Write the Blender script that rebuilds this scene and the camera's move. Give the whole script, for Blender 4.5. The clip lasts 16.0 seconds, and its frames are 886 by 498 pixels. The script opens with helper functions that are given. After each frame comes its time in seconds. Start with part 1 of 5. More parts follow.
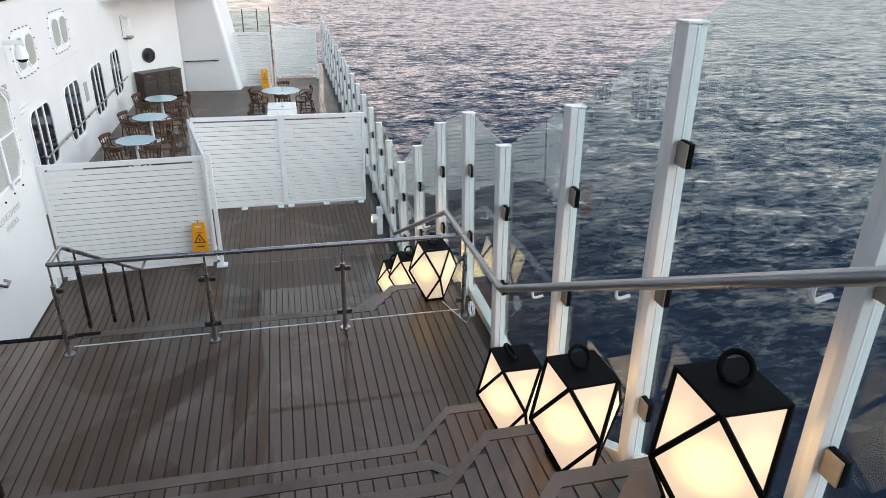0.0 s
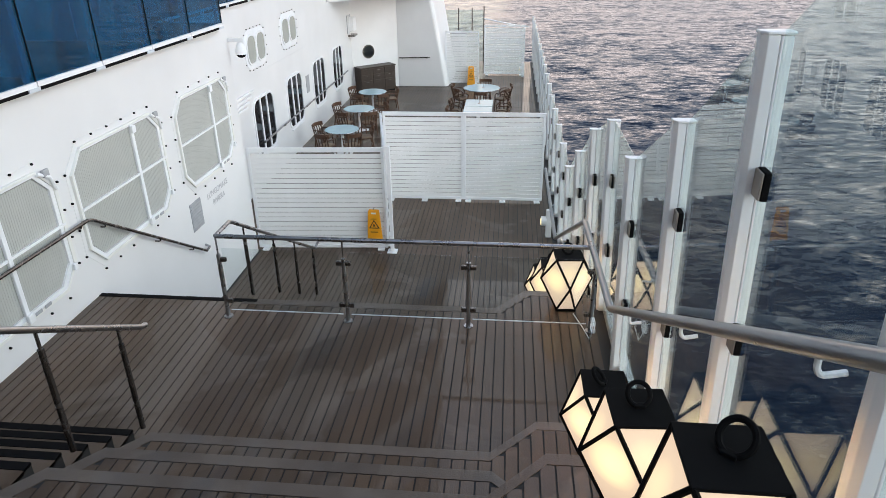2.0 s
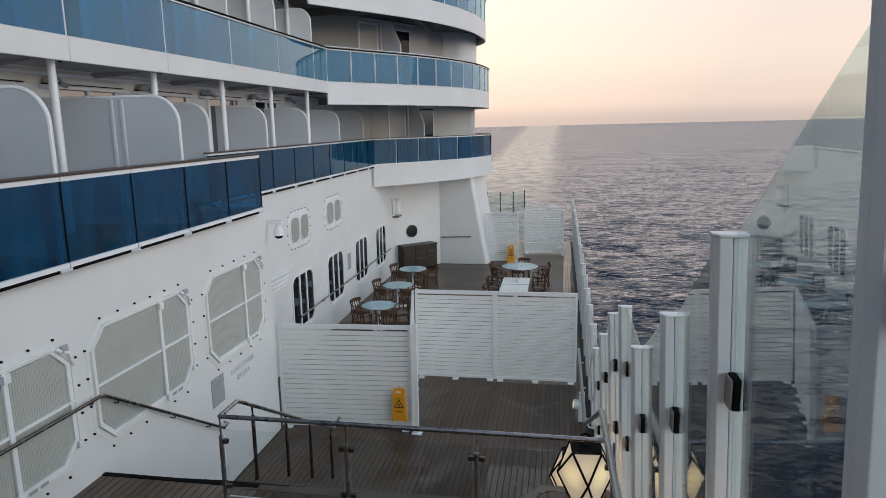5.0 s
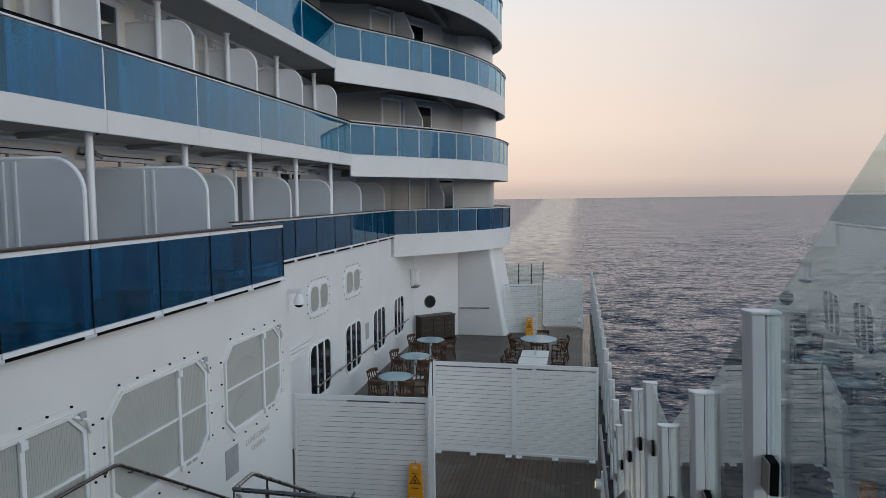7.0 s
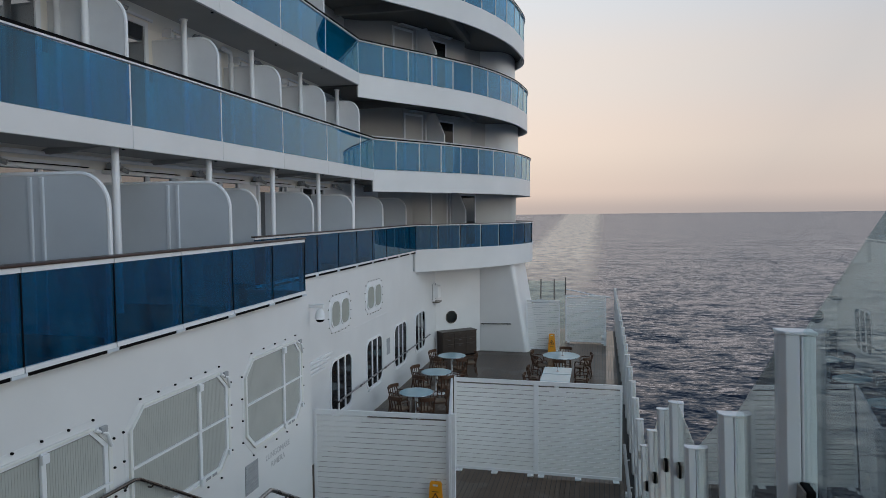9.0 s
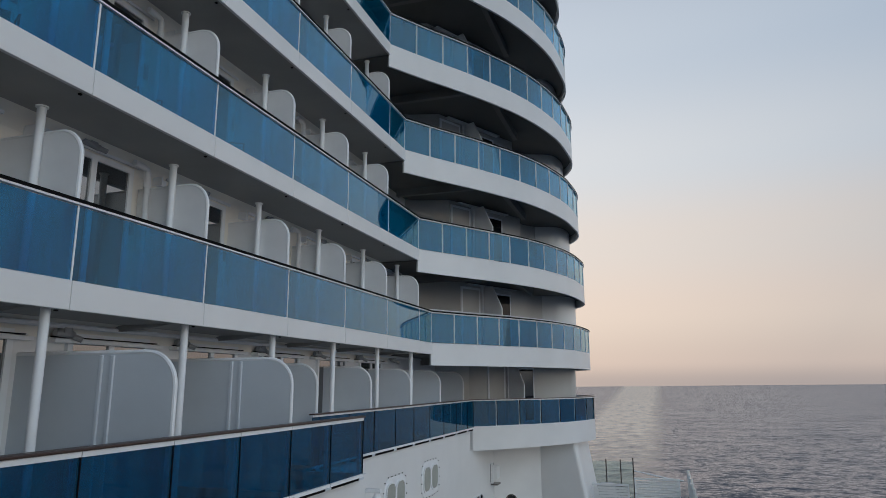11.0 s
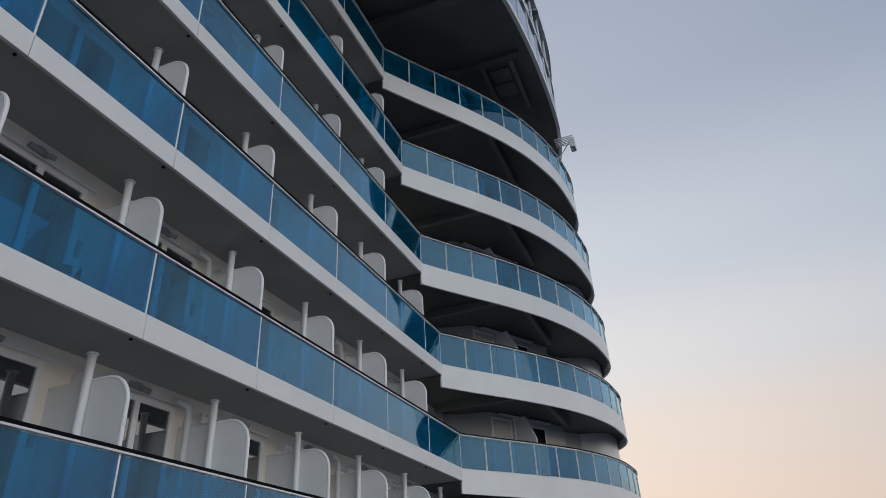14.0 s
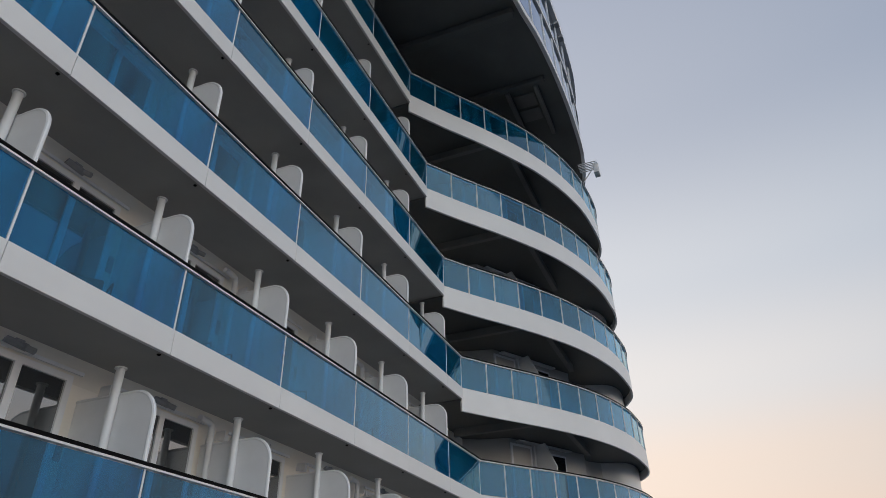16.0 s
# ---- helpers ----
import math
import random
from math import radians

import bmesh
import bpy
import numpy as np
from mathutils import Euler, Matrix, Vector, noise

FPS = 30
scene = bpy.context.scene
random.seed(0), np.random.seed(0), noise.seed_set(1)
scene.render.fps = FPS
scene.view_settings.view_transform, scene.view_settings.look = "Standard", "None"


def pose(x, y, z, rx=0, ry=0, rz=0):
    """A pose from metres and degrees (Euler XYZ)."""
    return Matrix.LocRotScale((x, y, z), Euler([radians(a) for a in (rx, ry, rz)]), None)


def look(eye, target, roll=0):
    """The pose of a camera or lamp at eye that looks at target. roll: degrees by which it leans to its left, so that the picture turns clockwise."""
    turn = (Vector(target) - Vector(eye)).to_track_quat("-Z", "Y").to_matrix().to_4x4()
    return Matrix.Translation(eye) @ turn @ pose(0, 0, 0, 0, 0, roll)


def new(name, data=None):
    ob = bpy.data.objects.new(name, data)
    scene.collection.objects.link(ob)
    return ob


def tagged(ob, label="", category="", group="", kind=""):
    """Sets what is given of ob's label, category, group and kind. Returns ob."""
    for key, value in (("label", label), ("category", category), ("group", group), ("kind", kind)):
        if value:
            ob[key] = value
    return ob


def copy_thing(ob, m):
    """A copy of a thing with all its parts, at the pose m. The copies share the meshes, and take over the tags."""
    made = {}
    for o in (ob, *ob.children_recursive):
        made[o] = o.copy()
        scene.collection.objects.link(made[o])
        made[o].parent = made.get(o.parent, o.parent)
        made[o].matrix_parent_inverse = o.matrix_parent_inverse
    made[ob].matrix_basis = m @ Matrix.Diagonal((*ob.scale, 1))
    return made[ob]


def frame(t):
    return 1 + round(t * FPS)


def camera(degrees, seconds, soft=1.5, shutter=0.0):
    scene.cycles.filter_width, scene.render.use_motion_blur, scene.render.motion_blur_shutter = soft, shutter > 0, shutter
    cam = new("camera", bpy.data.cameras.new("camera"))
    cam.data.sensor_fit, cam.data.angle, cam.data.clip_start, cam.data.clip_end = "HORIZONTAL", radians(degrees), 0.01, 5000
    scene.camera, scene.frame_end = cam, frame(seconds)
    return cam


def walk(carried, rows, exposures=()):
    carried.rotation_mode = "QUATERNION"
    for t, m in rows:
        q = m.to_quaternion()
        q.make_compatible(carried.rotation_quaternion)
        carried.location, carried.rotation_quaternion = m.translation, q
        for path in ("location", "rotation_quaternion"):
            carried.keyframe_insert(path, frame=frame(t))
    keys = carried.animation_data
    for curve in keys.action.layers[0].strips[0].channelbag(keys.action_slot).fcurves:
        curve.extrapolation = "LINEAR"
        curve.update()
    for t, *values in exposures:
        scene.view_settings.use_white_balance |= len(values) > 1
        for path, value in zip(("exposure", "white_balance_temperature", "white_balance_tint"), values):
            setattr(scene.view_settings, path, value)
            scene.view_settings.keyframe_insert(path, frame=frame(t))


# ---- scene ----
cam = camera(67.5, 16.0, soft=0.85)

PATH = [
    (0, (-0.274, 0.142, 4.066), (0.156, 1.898, 3.211), 1.6),
    (0.5, (-0.08, 0.063, 4.09), (0.054, 1.854, 3.209), 1.3),
    (1, (0.204, 0.171, 4.068), (0.321, 1.96, 3.180), -0.7),
    (1.5, (0.332, 0.151, 4.086), (0.439, 1.922, 3.163), -1.0),
    (2, (0.574, 0.141, 4.116), (0.393, 1.935, 3.251), -0.7),
    (2.5, (0.75, 0.198, 4.103), (0.387, 1.989, 3.289), -3.6),
    (3, (0.81, 0.271, 4.114), (0.481, 2.082, 3.331), -3.2),
    (3.5, (0.898, 0.311, 4.142), (0.533, 2.151, 3.448), -0.7),
    (4, (1.007, 0.368, 4.102), (0.597, 2.232, 3.504), 1.3),
    (4.5, (1.019, 0.386, 4.146), (0.701, 2.292, 3.631), 0.0),
    (5, (1.001, 0.326, 4.184), (0.659, 2.261, 3.813), -1.0),
    (7.5, (0.954, 0.297, 4.199), (0.549, 2.249, 4.041), -0.2),
    (8, (0.974, 0.33, 4.193), (0.559, 2.28, 4.038), -0.1),
    (10.5, (0.788, 0.418, 4.217), (0.22, 2.325, 4.419), -0.5),
    (11, (0.688, 0.519, 4.289), (0.093, 2.386, 4.685), -0.2),
    (11.5, (0.595, 0.612, 4.409), (0.015, 2.442, 4.97), -0.8),
    (12, (0.57, 0.572, 4.419), (0.023, 2.36, 5.128), -1.9),
    (12.5, (0.565, 0.569, 4.505), (0.027, 2.311, 5.326), -2.5),
    (13, (0.549, 0.546, 4.518), (0.009, 2.253, 5.409), -2.6),
    (13.5, (0.458, 0.48, 4.516), (-0.089, 2.152, 5.467), -3.7),
    (14, (0.482, 0.503, 4.514), (-0.107, 2.148, 5.488), -3.4),
    (14.5, (0.521, 0.547, 4.548), (-0.063, 2.187, 5.533), -1.3),
    (15, (0.44, 0.512, 4.539), (-0.145, 2.137, 5.547), -1.2),
    (15.5, (0.409, 0.484, 4.525), (-0.191, 2.092, 5.553), -1.2),
    (16, (0.385, 0.475, 4.496), (-0.243, 2.066, 5.534), -1.4),
]
# seconds, stops, white balance in kelvin, tint
EXPOSURE = [(0, 1.23, 6600, 9), (1, 1.16, 6600, 9), (3.5, 1.12, 6620, 9.5), (4.2, 0.80, 6600, 9.5), (5, 0.29, 6550, 9), (7.5, -0.06, 6150, 7),
            (10.5, -0.25, 6050, 5.5), (12, -0.26, 6300, 8), (13, -0.25, 6400, 8.5), (14.5, -0.12, 6450, 8.5), (16, -0.06, 6650, 9.5)]
walk(cam, [(t, look(eye, target, roll)) for t, eye, target, roll in PATH], EXPOSURE)

# ---- world, sun and exposure ----
SUN_AZ, SUN_EL = 115.0, 5.0      # degrees to the right of aft (+y), and up
world = bpy.data.worlds.new("dusk_sky")
scene.world = world
world.use_nodes = True
wn, wl = world.node_tree.nodes, world.node_tree.links
sky = wn.new("ShaderNodeTexSky")
sky.sky_type = "NISHITA"
sky.sun_disc = False
sky.sun_elevation = radians(SUN_EL)
sky.sun_rotation = radians(SUN_AZ)
sky.altitude = 20
sky.air_density, sky.dust_density, sky.ozone_density = 1.0, 1.0, 2.0
# evening haze: warm at the horizon, blue-grey overhead, mixed over the clear sky
wco = wn.new("ShaderNodeTexCoord")
wsep = wn.new("ShaderNodeSeparateXYZ")
wl.new(wco.outputs["Generated"], wsep.inputs[0])
haze = wn.new("ShaderNodeValToRGB")
hz = haze.color_ramp
hz.interpolation = "EASE"
HAZE = ((0.0, (0.76, 0.60, 0.54)), (0.03, (1.02, 0.77, 0.66)), (0.10, (1.14, 0.87, 0.72)), (0.20, (1.06, 0.89, 0.78)), (0.31, (0.91, 0.89, 0.90)),
        (0.45, (0.72, 0.765, 0.85)), (0.65, (0.51, 0.565, 0.69)), (1.0, (0.39, 0.45, 0.61)))
for i, (at, c) in enumerate(HAZE):
    el = hz.elements[i] if i < 2 else hz.elements.new(at)
    el.position, el.color = at, (*c, 1)
wl.new(wsep.outputs[2], haze.inputs[0])
gain = wn.new("ShaderNodeVectorMath")
gain.operation = "SCALE"
gain.inputs["Scale"].default_value = 0.15
wl.new(sky.outputs[0], gain.inputs[0])
wmix = wn.new("ShaderNodeMix")
wmix.data_type = "RGBA"
wmix.inputs[0].default_value = 0.75
wl.new(gain.outputs[0], wmix.inputs[6])
wl.new(haze.outputs[0], wmix.inputs[7])
# the afterglow: brighter and warmer low over the stern, fading to both sides
toward = wn.new("ShaderNodeVectorMath")
toward.operation = "DOT_PRODUCT"
toward.inputs[1].default_value = (-0.38, 0.80, 0.46)
wl.new(wco.outputs["Generated"], toward.inputs[0])
glow = wn.new("ShaderNodeMapRange")
glow.inputs[1].default_value, glow.inputs[2].default_value = 0.72, 0.98
wl.new(toward.outputs["Value"], glow.inputs[0])
glow_tint = wn.new("ShaderNodeMix")
glow_tint.data_type = "RGBA"
glow_tint.inputs[6].default_value, glow_tint.inputs[7].default_value = (0.89, 0.92, 0.96, 1), (1.30, 1.235, 1.17, 1)
wl.new(glow.outputs[0], glow_tint.inputs[0])
glowing = wn.new("ShaderNodeVectorMath")
glowing.operation = "MULTIPLY"
wl.new(wmix.outputs[2], glowing.inputs[0])
wl.new(glow_tint.outputs[2], glowing.inputs[1])
wl.new(glowing.outputs[0], wn["Background"].inputs[0])
wn["Background"].inputs[1].default_value = 1.0
sun = new("sun", bpy.data.lights.new("sun", "SUN"))
sun.data.energy, sun.data.angle, sun.data.color = 1.2, radians(80), (0.80, 0.92, 1.0)
sa, se = radians(SUN_AZ), radians(8)
sun.matrix_world = look((0, 0, 60), (-math.sin(sa) * math.cos(se), -math.cos(sa) * math.cos(se), 60 - math.sin(se)))

# ---- materials ----


def mat(name, color, rough=0.5, metal=0.0, var=0.0, scale=4.0, bump=0.0, bump_scale=40.0, spec=0.5, stretch=(1, 1, 1), per_object=0.0):
    """A painted, metal or wooden surface with stains at a large scale and fine relief."""
    m = bpy.data.materials.new(name)
    m.use_nodes = True
    n, l = m.node_tree.nodes, m.node_tree.links
    p = n["Principled BSDF"]
    p.inputs["Base Color"].default_value = (*color, 1)
    p.inputs["Roughness"].default_value = rough
    p.inputs["Metallic"].default_value = metal
    p.inputs["Specular IOR Level"].default_value = spec
    co = n.new("ShaderNodeTexCoord")
    mp = n.new("ShaderNodeMapping")
    mp.inputs["Scale"].default_value = stretch
    l.new(co.outputs["Object"], mp.inputs[0])
    if var or per_object:
        big = n.new("ShaderNodeTexNoise")
        big.inputs["Scale"].default_value, big.inputs["Detail"].default_value = scale, 6
        l.new(mp.outputs[0], big.inputs[0])
        rng = n.new("ShaderNodeMapRange")
        rng.inputs[1].default_value, rng.inputs[2].default_value = 0.3, 0.7
        rng.inputs[3].default_value, rng.inputs[4].default_value = 1 - var, 1 + var * 0.5
        l.new(big.outputs[0], rng.inputs[0])
        value = rng.outputs[0]
        if per_object:
            info = n.new("ShaderNodeObjectInfo")
            r2 = n.new("ShaderNodeMapRange")
            r2.inputs[3].default_value, r2.inputs[4].default_value = 1 - per_object, 1 + per_object
            l.new(info.outputs["Random"], r2.inputs[0])
            mul = n.new("ShaderNodeMath")
            mul.operation = "MULTIPLY"
            l.new(value, mul.inputs[0])
            l.new(r2.outputs[0], mul.inputs[1])
            value = mul.outputs[0]
        mix = n.new("ShaderNodeVectorMath")
        mix.operation = "SCALE"
        mix.inputs[0].default_value = color
        l.new(value, mix.inputs["Scale"])
        l.new(mix.outputs[0], p.inputs["Base Color"])
        rr = n.new("ShaderNodeMapRange")
        rr.inputs[3].default_value, rr.inputs[4].default_value = rough * 0.75, min(1, rough * 1.25)
        l.new(big.outputs[0], rr.inputs[0])
        l.new(rr.outputs[0], p.inputs["Roughness"])
    if bump:
        fine = n.new("ShaderNodeTexNoise")
        fine.inputs["Scale"].default_value, fine.inputs["Detail"].default_value = bump_scale, 4
        l.new(mp.outputs[0], fine.inputs[0])
        b = n.new("ShaderNodeBump")
        b.inputs["Strength"].default_value, b.inputs["Distance"].default_value = bump, 0.01
        l.new(fine.outputs[0], b.inputs["Height"])
        l.new(b.outputs[0], p.inputs["Normal"])
    return m


def glass(name, tint, body=0.0, body_color=(0.1, 0.3, 0.5), ior=1.5, rough=0.0, film=0.0, steep=5.0, sheen=(1, 1, 1)):
    """A thin pane: tinted see-through, mirror gloss by Fresnel, and some body of its own."""
    m = bpy.data.materials.new(name)
    m.use_nodes = True
    n, l = m.node_tree.nodes, m.node_tree.links
    n.remove(n["Principled BSDF"])
    out = n["Material Output"]
    clear = n.new("ShaderNodeBsdfTransparent")
    clear.inputs[0].default_value = (*tint, 1)
    base = clear
    if body:
        dif = n.new("ShaderNodeBsdfDiffuse")
        dif.inputs[0].default_value = (*body_color, 1)
        mx = n.new("ShaderNodeMixShader")
        mx.inputs[0].default_value = body
        l.new(clear.outputs[0], mx.inputs[1])
        l.new(dif.outputs[0], mx.inputs[2])
        if film:
            co = n.new("ShaderNodeTexCoord")
            mp = n.new("ShaderNodeMapping")
            mp.inputs["Scale"].default_value = (3, 3, 0.7)
            no = n.new("ShaderNodeTexNoise")
            no.inputs["Scale"].default_value, no.inputs["Detail"].default_value = 1.3, 5
            rg = n.new("ShaderNodeMapRange")
            rg.inputs[1].default_value, rg.inputs[2].default_value = 0.3, 0.75
            rg.inputs[3].default_value, rg.inputs[4].default_value = body * (1 - film), min(1, body * (1 + film))
            l.new(co.outputs["Object"], mp.inputs[0])
            l.new(mp.outputs[0], no.inputs[0])
            l.new(no.outputs[0], rg.inputs[0])
            l.new(rg.outputs[0], mx.inputs[0])
        base = mx
    gl = n.new("ShaderNodeBsdfGlossy")
    gl.inputs["Roughness"].default_value = rough
    gl.inputs["Color"].default_value = (*sheen, 1)
    lw = n.new("ShaderNodeLayerWeight")
    lw.inputs[0].default_value = 0.5
    pw = n.new("ShaderNodeMath")
    pw.operation = "POWER"
    pw.inputs[1].default_value = steep
    l.new(lw.outputs["Facing"], pw.inputs[0])
    f0 = ((ior - 1) / (ior + 1)) ** 2
    fr = n.new("ShaderNodeMath")
    fr.operation = "MULTIPLY_ADD"
    fr.inputs[1].default_value, fr.inputs[2].default_value = 1 - f0, f0
    l.new(pw.outputs[0], fr.inputs[0])
    fx = n.new("ShaderNodeMixShader")
    l.new(fr.outputs[0], fx.inputs[0])
    l.new(base.outputs[0], fx.inputs[1])
    l.new(gl.outputs[0], fx.inputs[2])
    l.new(fx.outputs[0], out.inputs[0])
    return m


WHITE = mat("white_ship_paint", (0.74, 0.74, 0.735), 0.38, var=0.06, scale=0.7, bump=0.03, bump_scale=6)
WINDOW_WHITE = mat("ivory_window_frame", (0.78, 0.78, 0.74), 0.4, var=0.06, scale=3)
WHITE_METAL = mat("white_powder_coat", (0.80, 0.81, 0.82), 0.35, var=0.04, scale=3, bump=0.03, bump_scale=30)
SLAT_WHITE = mat("white_louvre", (0.78, 0.78, 0.77), 0.45, var=0.05, scale=2)
CABIN_WALL = mat("cream_cabin_wall_paint", (0.86, 0.82, 0.74), 0.5, var=0.06, scale=0.9)
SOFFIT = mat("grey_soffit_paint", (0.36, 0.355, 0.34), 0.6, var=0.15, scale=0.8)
# soffit paint darkened to carry the deep shade under tower and overhang
SHADED_SOFFIT = mat("shade_darkened_soffit", (0.13, 0.13, 0.125), 0.6, var=0.2, scale=0.8)
# lighter step of that shaded paint, for beams that catch some light
HALF_SHADED_SOFFIT = mat("half_shaded_soffit", (0.20, 0.20, 0.19), 0.6, var=0.2, scale=0.8)
# the tower's white paint, greyed to carry the shade behind the balconies
CORE = mat("shade_greyed_tower_paint", (0.50, 0.49, 0.465), 0.5, var=0.1, scale=0.6)
PARTITION = mat("grey_partition_panel", (0.61, 0.65, 0.69), 0.45, var=0.06, scale=1.2)
DECK = mat("brown_composite_deck", (0.085, 0.056, 0.037), 0.55, var=0.45, scale=0.8, bump=0.25, bump_scale=120, spec=0.22, stretch=(1, 0.3, 1), per_object=0.10)
BAND = mat("grey_brown_nosing", (0.110, 0.086, 0.070), 0.5, var=0.3, scale=1.5, bump=0.2, bump_scale=90, spec=0.3, per_object=0.05)


def wet(m, dry, full, scale=0.35, pale=0.45):
    """Rain film in patches: a thin clear coat over the planks."""
    n, l = m.node_tree.nodes, m.node_tree.links
    p = n["Principled BSDF"]
    co = n.new("ShaderNodeNewGeometry")
    no = n.new("ShaderNodeTexNoise")
    no.inputs["Scale"].default_value, no.inputs["Detail"].default_value, no.inputs["Distortion"].default_value = scale, 3, 0.4
    l.new(co.outputs["Position"], no.inputs[0])
    r = n.new("ShaderNodeMapRange")
    r.inputs[1].default_value, r.inputs[2].default_value = 0.36, 0.60
    r.inputs[3].default_value, r.inputs[4].default_value = dry, full
    l.new(no.outputs[0], r.inputs[0])
    l.new(r.outputs[0], p.inputs["Coat Weight"])
    # dried, paler patches
    dn = n.new("ShaderNodeTexNoise")
    dn.inputs["Scale"].default_value, dn.inputs["Detail"].default_value, dn.inputs["Distortion"].default_value = scale * 1.7, 5, 0.8
    l.new(co.outputs["Position"], dn.inputs[0])
    dr = n.new("ShaderNodeMapRange")
    dr.inputs[1].default_value, dr.inputs[2].default_value = 0.53, 0.57
    dr.inputs[3].default_value, dr.inputs[4].default_value = 0.0, pale
    l.new(dn.outputs[0], dr.inputs[0])
    mx = n.new("ShaderNodeMix")
    mx.data_type = "RGBA"
    mx.inputs[7].default_value = (0.135, 0.108, 0.086, 1)
    l.new(p.inputs["Base Color"].links[0].from_socket, mx.inputs[6])
    l.new(dr.outputs[0], mx.inputs[0])
    l.new(mx.outputs[2], p.inputs["Base Color"])
    p.inputs["Coat Roughness"].default_value = 0.035
    p.inputs["Coat IOR"].default_value = 1.45


wet(DECK, 0.28, 0.72, pale=0.45)
wet(BAND, 0.0, 0.5, 0.8)
CAULK = mat("black_caulk", (0.012, 0.012, 0.012), 0.7)
STEEL = mat("brushed_steel", (0.36, 0.36, 0.37), 0.28, metal=1.0, var=0.15, scale=6)
DARK_STEEL = mat("dark_steel", (0.16, 0.145, 0.135), 0.26, metal=0.95, var=0.2, scale=8)
CLAMP_PLATE = mat("bronze_grey_plate", (0.30, 0.27, 0.24), 0.4, metal=0.6, var=0.15, scale=12)
GREY_RAIL = mat("grey_varnished_handrail", (0.28, 0.30, 0.33), 0.3, metal=0.6, var=0.12, scale=5)
BLACK = mat("black_metal", (0.005, 0.005, 0.0055), 0.7, var=0.2, scale=10, spec=0.06)
BLACK_RAIL = mat("dark_brown_rail_cap", (0.05, 0.028, 0.022), 0.35, var=0.2, scale=4)
BLIND = mat("grey_ribbed_blind", (0.43, 0.44, 0.41), 0.6, var=0.08, scale=2)
DOOR_GLASS = mat("dark_door_glass", (0.012, 0.015, 0.018), 0.03, spec=1.0)
DOOR_GLASS.node_tree.nodes["Principled BSDF"].inputs["IOR"].default_value = 2.2
DARK_GLASS = mat("dark_window_glass", (0.008, 0.010, 0.013), 0.06, spec=0.35)
SMALL_BLIND = mat("grey_green_blind", (0.36, 0.37, 0.33), 0.6, var=0.1, scale=3)
GROOVE = mat("dark_grey_blind_gap", (0.425, 0.432, 0.405), 0.7)
DARK_COVER = mat("dark_blue_deck_covering", (0.05, 0.055, 0.065), 0.6, var=0.25, scale=2)
DECK_COVER = mat("pale_teak_deck_covering", (0.50, 0.46, 0.40), 0.6, var=0.25, scale=2)
MIRROR_BLUE = mat("blue_mirror_glass", (0.42, 0.50, 0.62), 0.05, metal=1.0)
YELLOW = mat("yellow_plastic", (0.85, 0.36, 0.015), 0.4, var=0.08, scale=6)
WOOD = mat("brown_teak", (0.082, 0.037, 0.018), 0.5, var=0.25, scale=8, bump=0.15, bump_scale=60, per_object=0.15)
DARK_WOOD = mat("dark_brown_wood", (0.032, 0.018, 0.012), 0.45, var=0.3, scale=5, bump=0.15, bump_scale=50)
SEAT = mat("beige_woven_seat", (0.22, 0.16, 0.11), 0.8, var=0.2, scale=30, bump=0.4, bump_scale=200)
TABLE_TOP = mat("pale_blue_table_top", (0.34, 0.52, 0.58), 0.15, var=0.1, scale=2)
GREY_VENT = mat("grey_vent", (0.36, 0.37, 0.38), 0.6, var=0.1, scale=10)
INK = mat("grey_lettering", (0.46, 0.46, 0.47), 0.6)
BLACK_INK = mat("black_print", (0.02, 0.02, 0.02), 0.6)
CLEAR = glass("clear_wind_glass", (0.85, 0.925, 0.925), body=0.012, body_color=(0.34, 0.44, 0.46), ior=1.33, film=0.6, sheen=(1.0, 0.97, 0.93))
BLUE = glass("blue_balcony_glass", (0.04, 0.455, 0.73), body=0.14, body_color=(0.005, 0.27, 0.46), film=0.8, ior=1.50, steep=3.1, sheen=(0.74, 0.95, 0.95))
DEEP_BLUE = glass("deep_blue_balcony_glass", (0.012, 0.35, 0.56), body=0.24, body_color=(0.0, 0.10, 0.21), film=0.9, ior=1.50, sheen=(0.85, 1.0, 0.97))
RAIL_GLASS = glass("clear_rail_glass", (0.93, 0.95, 0.95), ior=1.3)


def lantern_material():
    """White lantern cloth lit from within by a warm lamp: brightest round the lamp."""
    m = bpy.data.materials.new("lit_lantern_cloth")
    m.use_nodes = True
    n, l = m.node_tree.nodes, m.node_tree.links
    p = n["Principled BSDF"]
    p.inputs["Base Color"].default_value = (0.19, 0.165, 0.135, 1)
    p.inputs["Roughness"].default_value = 0.7
    co = n.new("ShaderNodeTexCoord")
    d = n.new("ShaderNodeVectorMath")
    d.operation = "DISTANCE"
    d.inputs[1].default_value = (0, 0, 0.45)
    l.new(co.outputs["Object"], d.inputs[0])
    r = n.new("ShaderNodeValToRGB")
    r.color_ramp.elements[0].position, r.color_ramp.elements[0].color = 0.185, (1.0, 0.80, 0.42, 1)
    r.color_ramp.elements[1].position, r.color_ramp.elements[1].color = 0.44, (0.36, 0.265, 0.205, 1)
    e = r.color_ramp.elements.new(0.265)
    e.color = (0.48, 0.36, 0.255, 1)
    l.new(d.outputs["Value"], r.inputs[0])
    l.new(r.outputs[0], p.inputs["Emission Color"])
    p.inputs["Emission Strength"].default_value = LANTERN
    return m


LANTERN = 0.82
LANTERN_CLOTH = lantern_material()


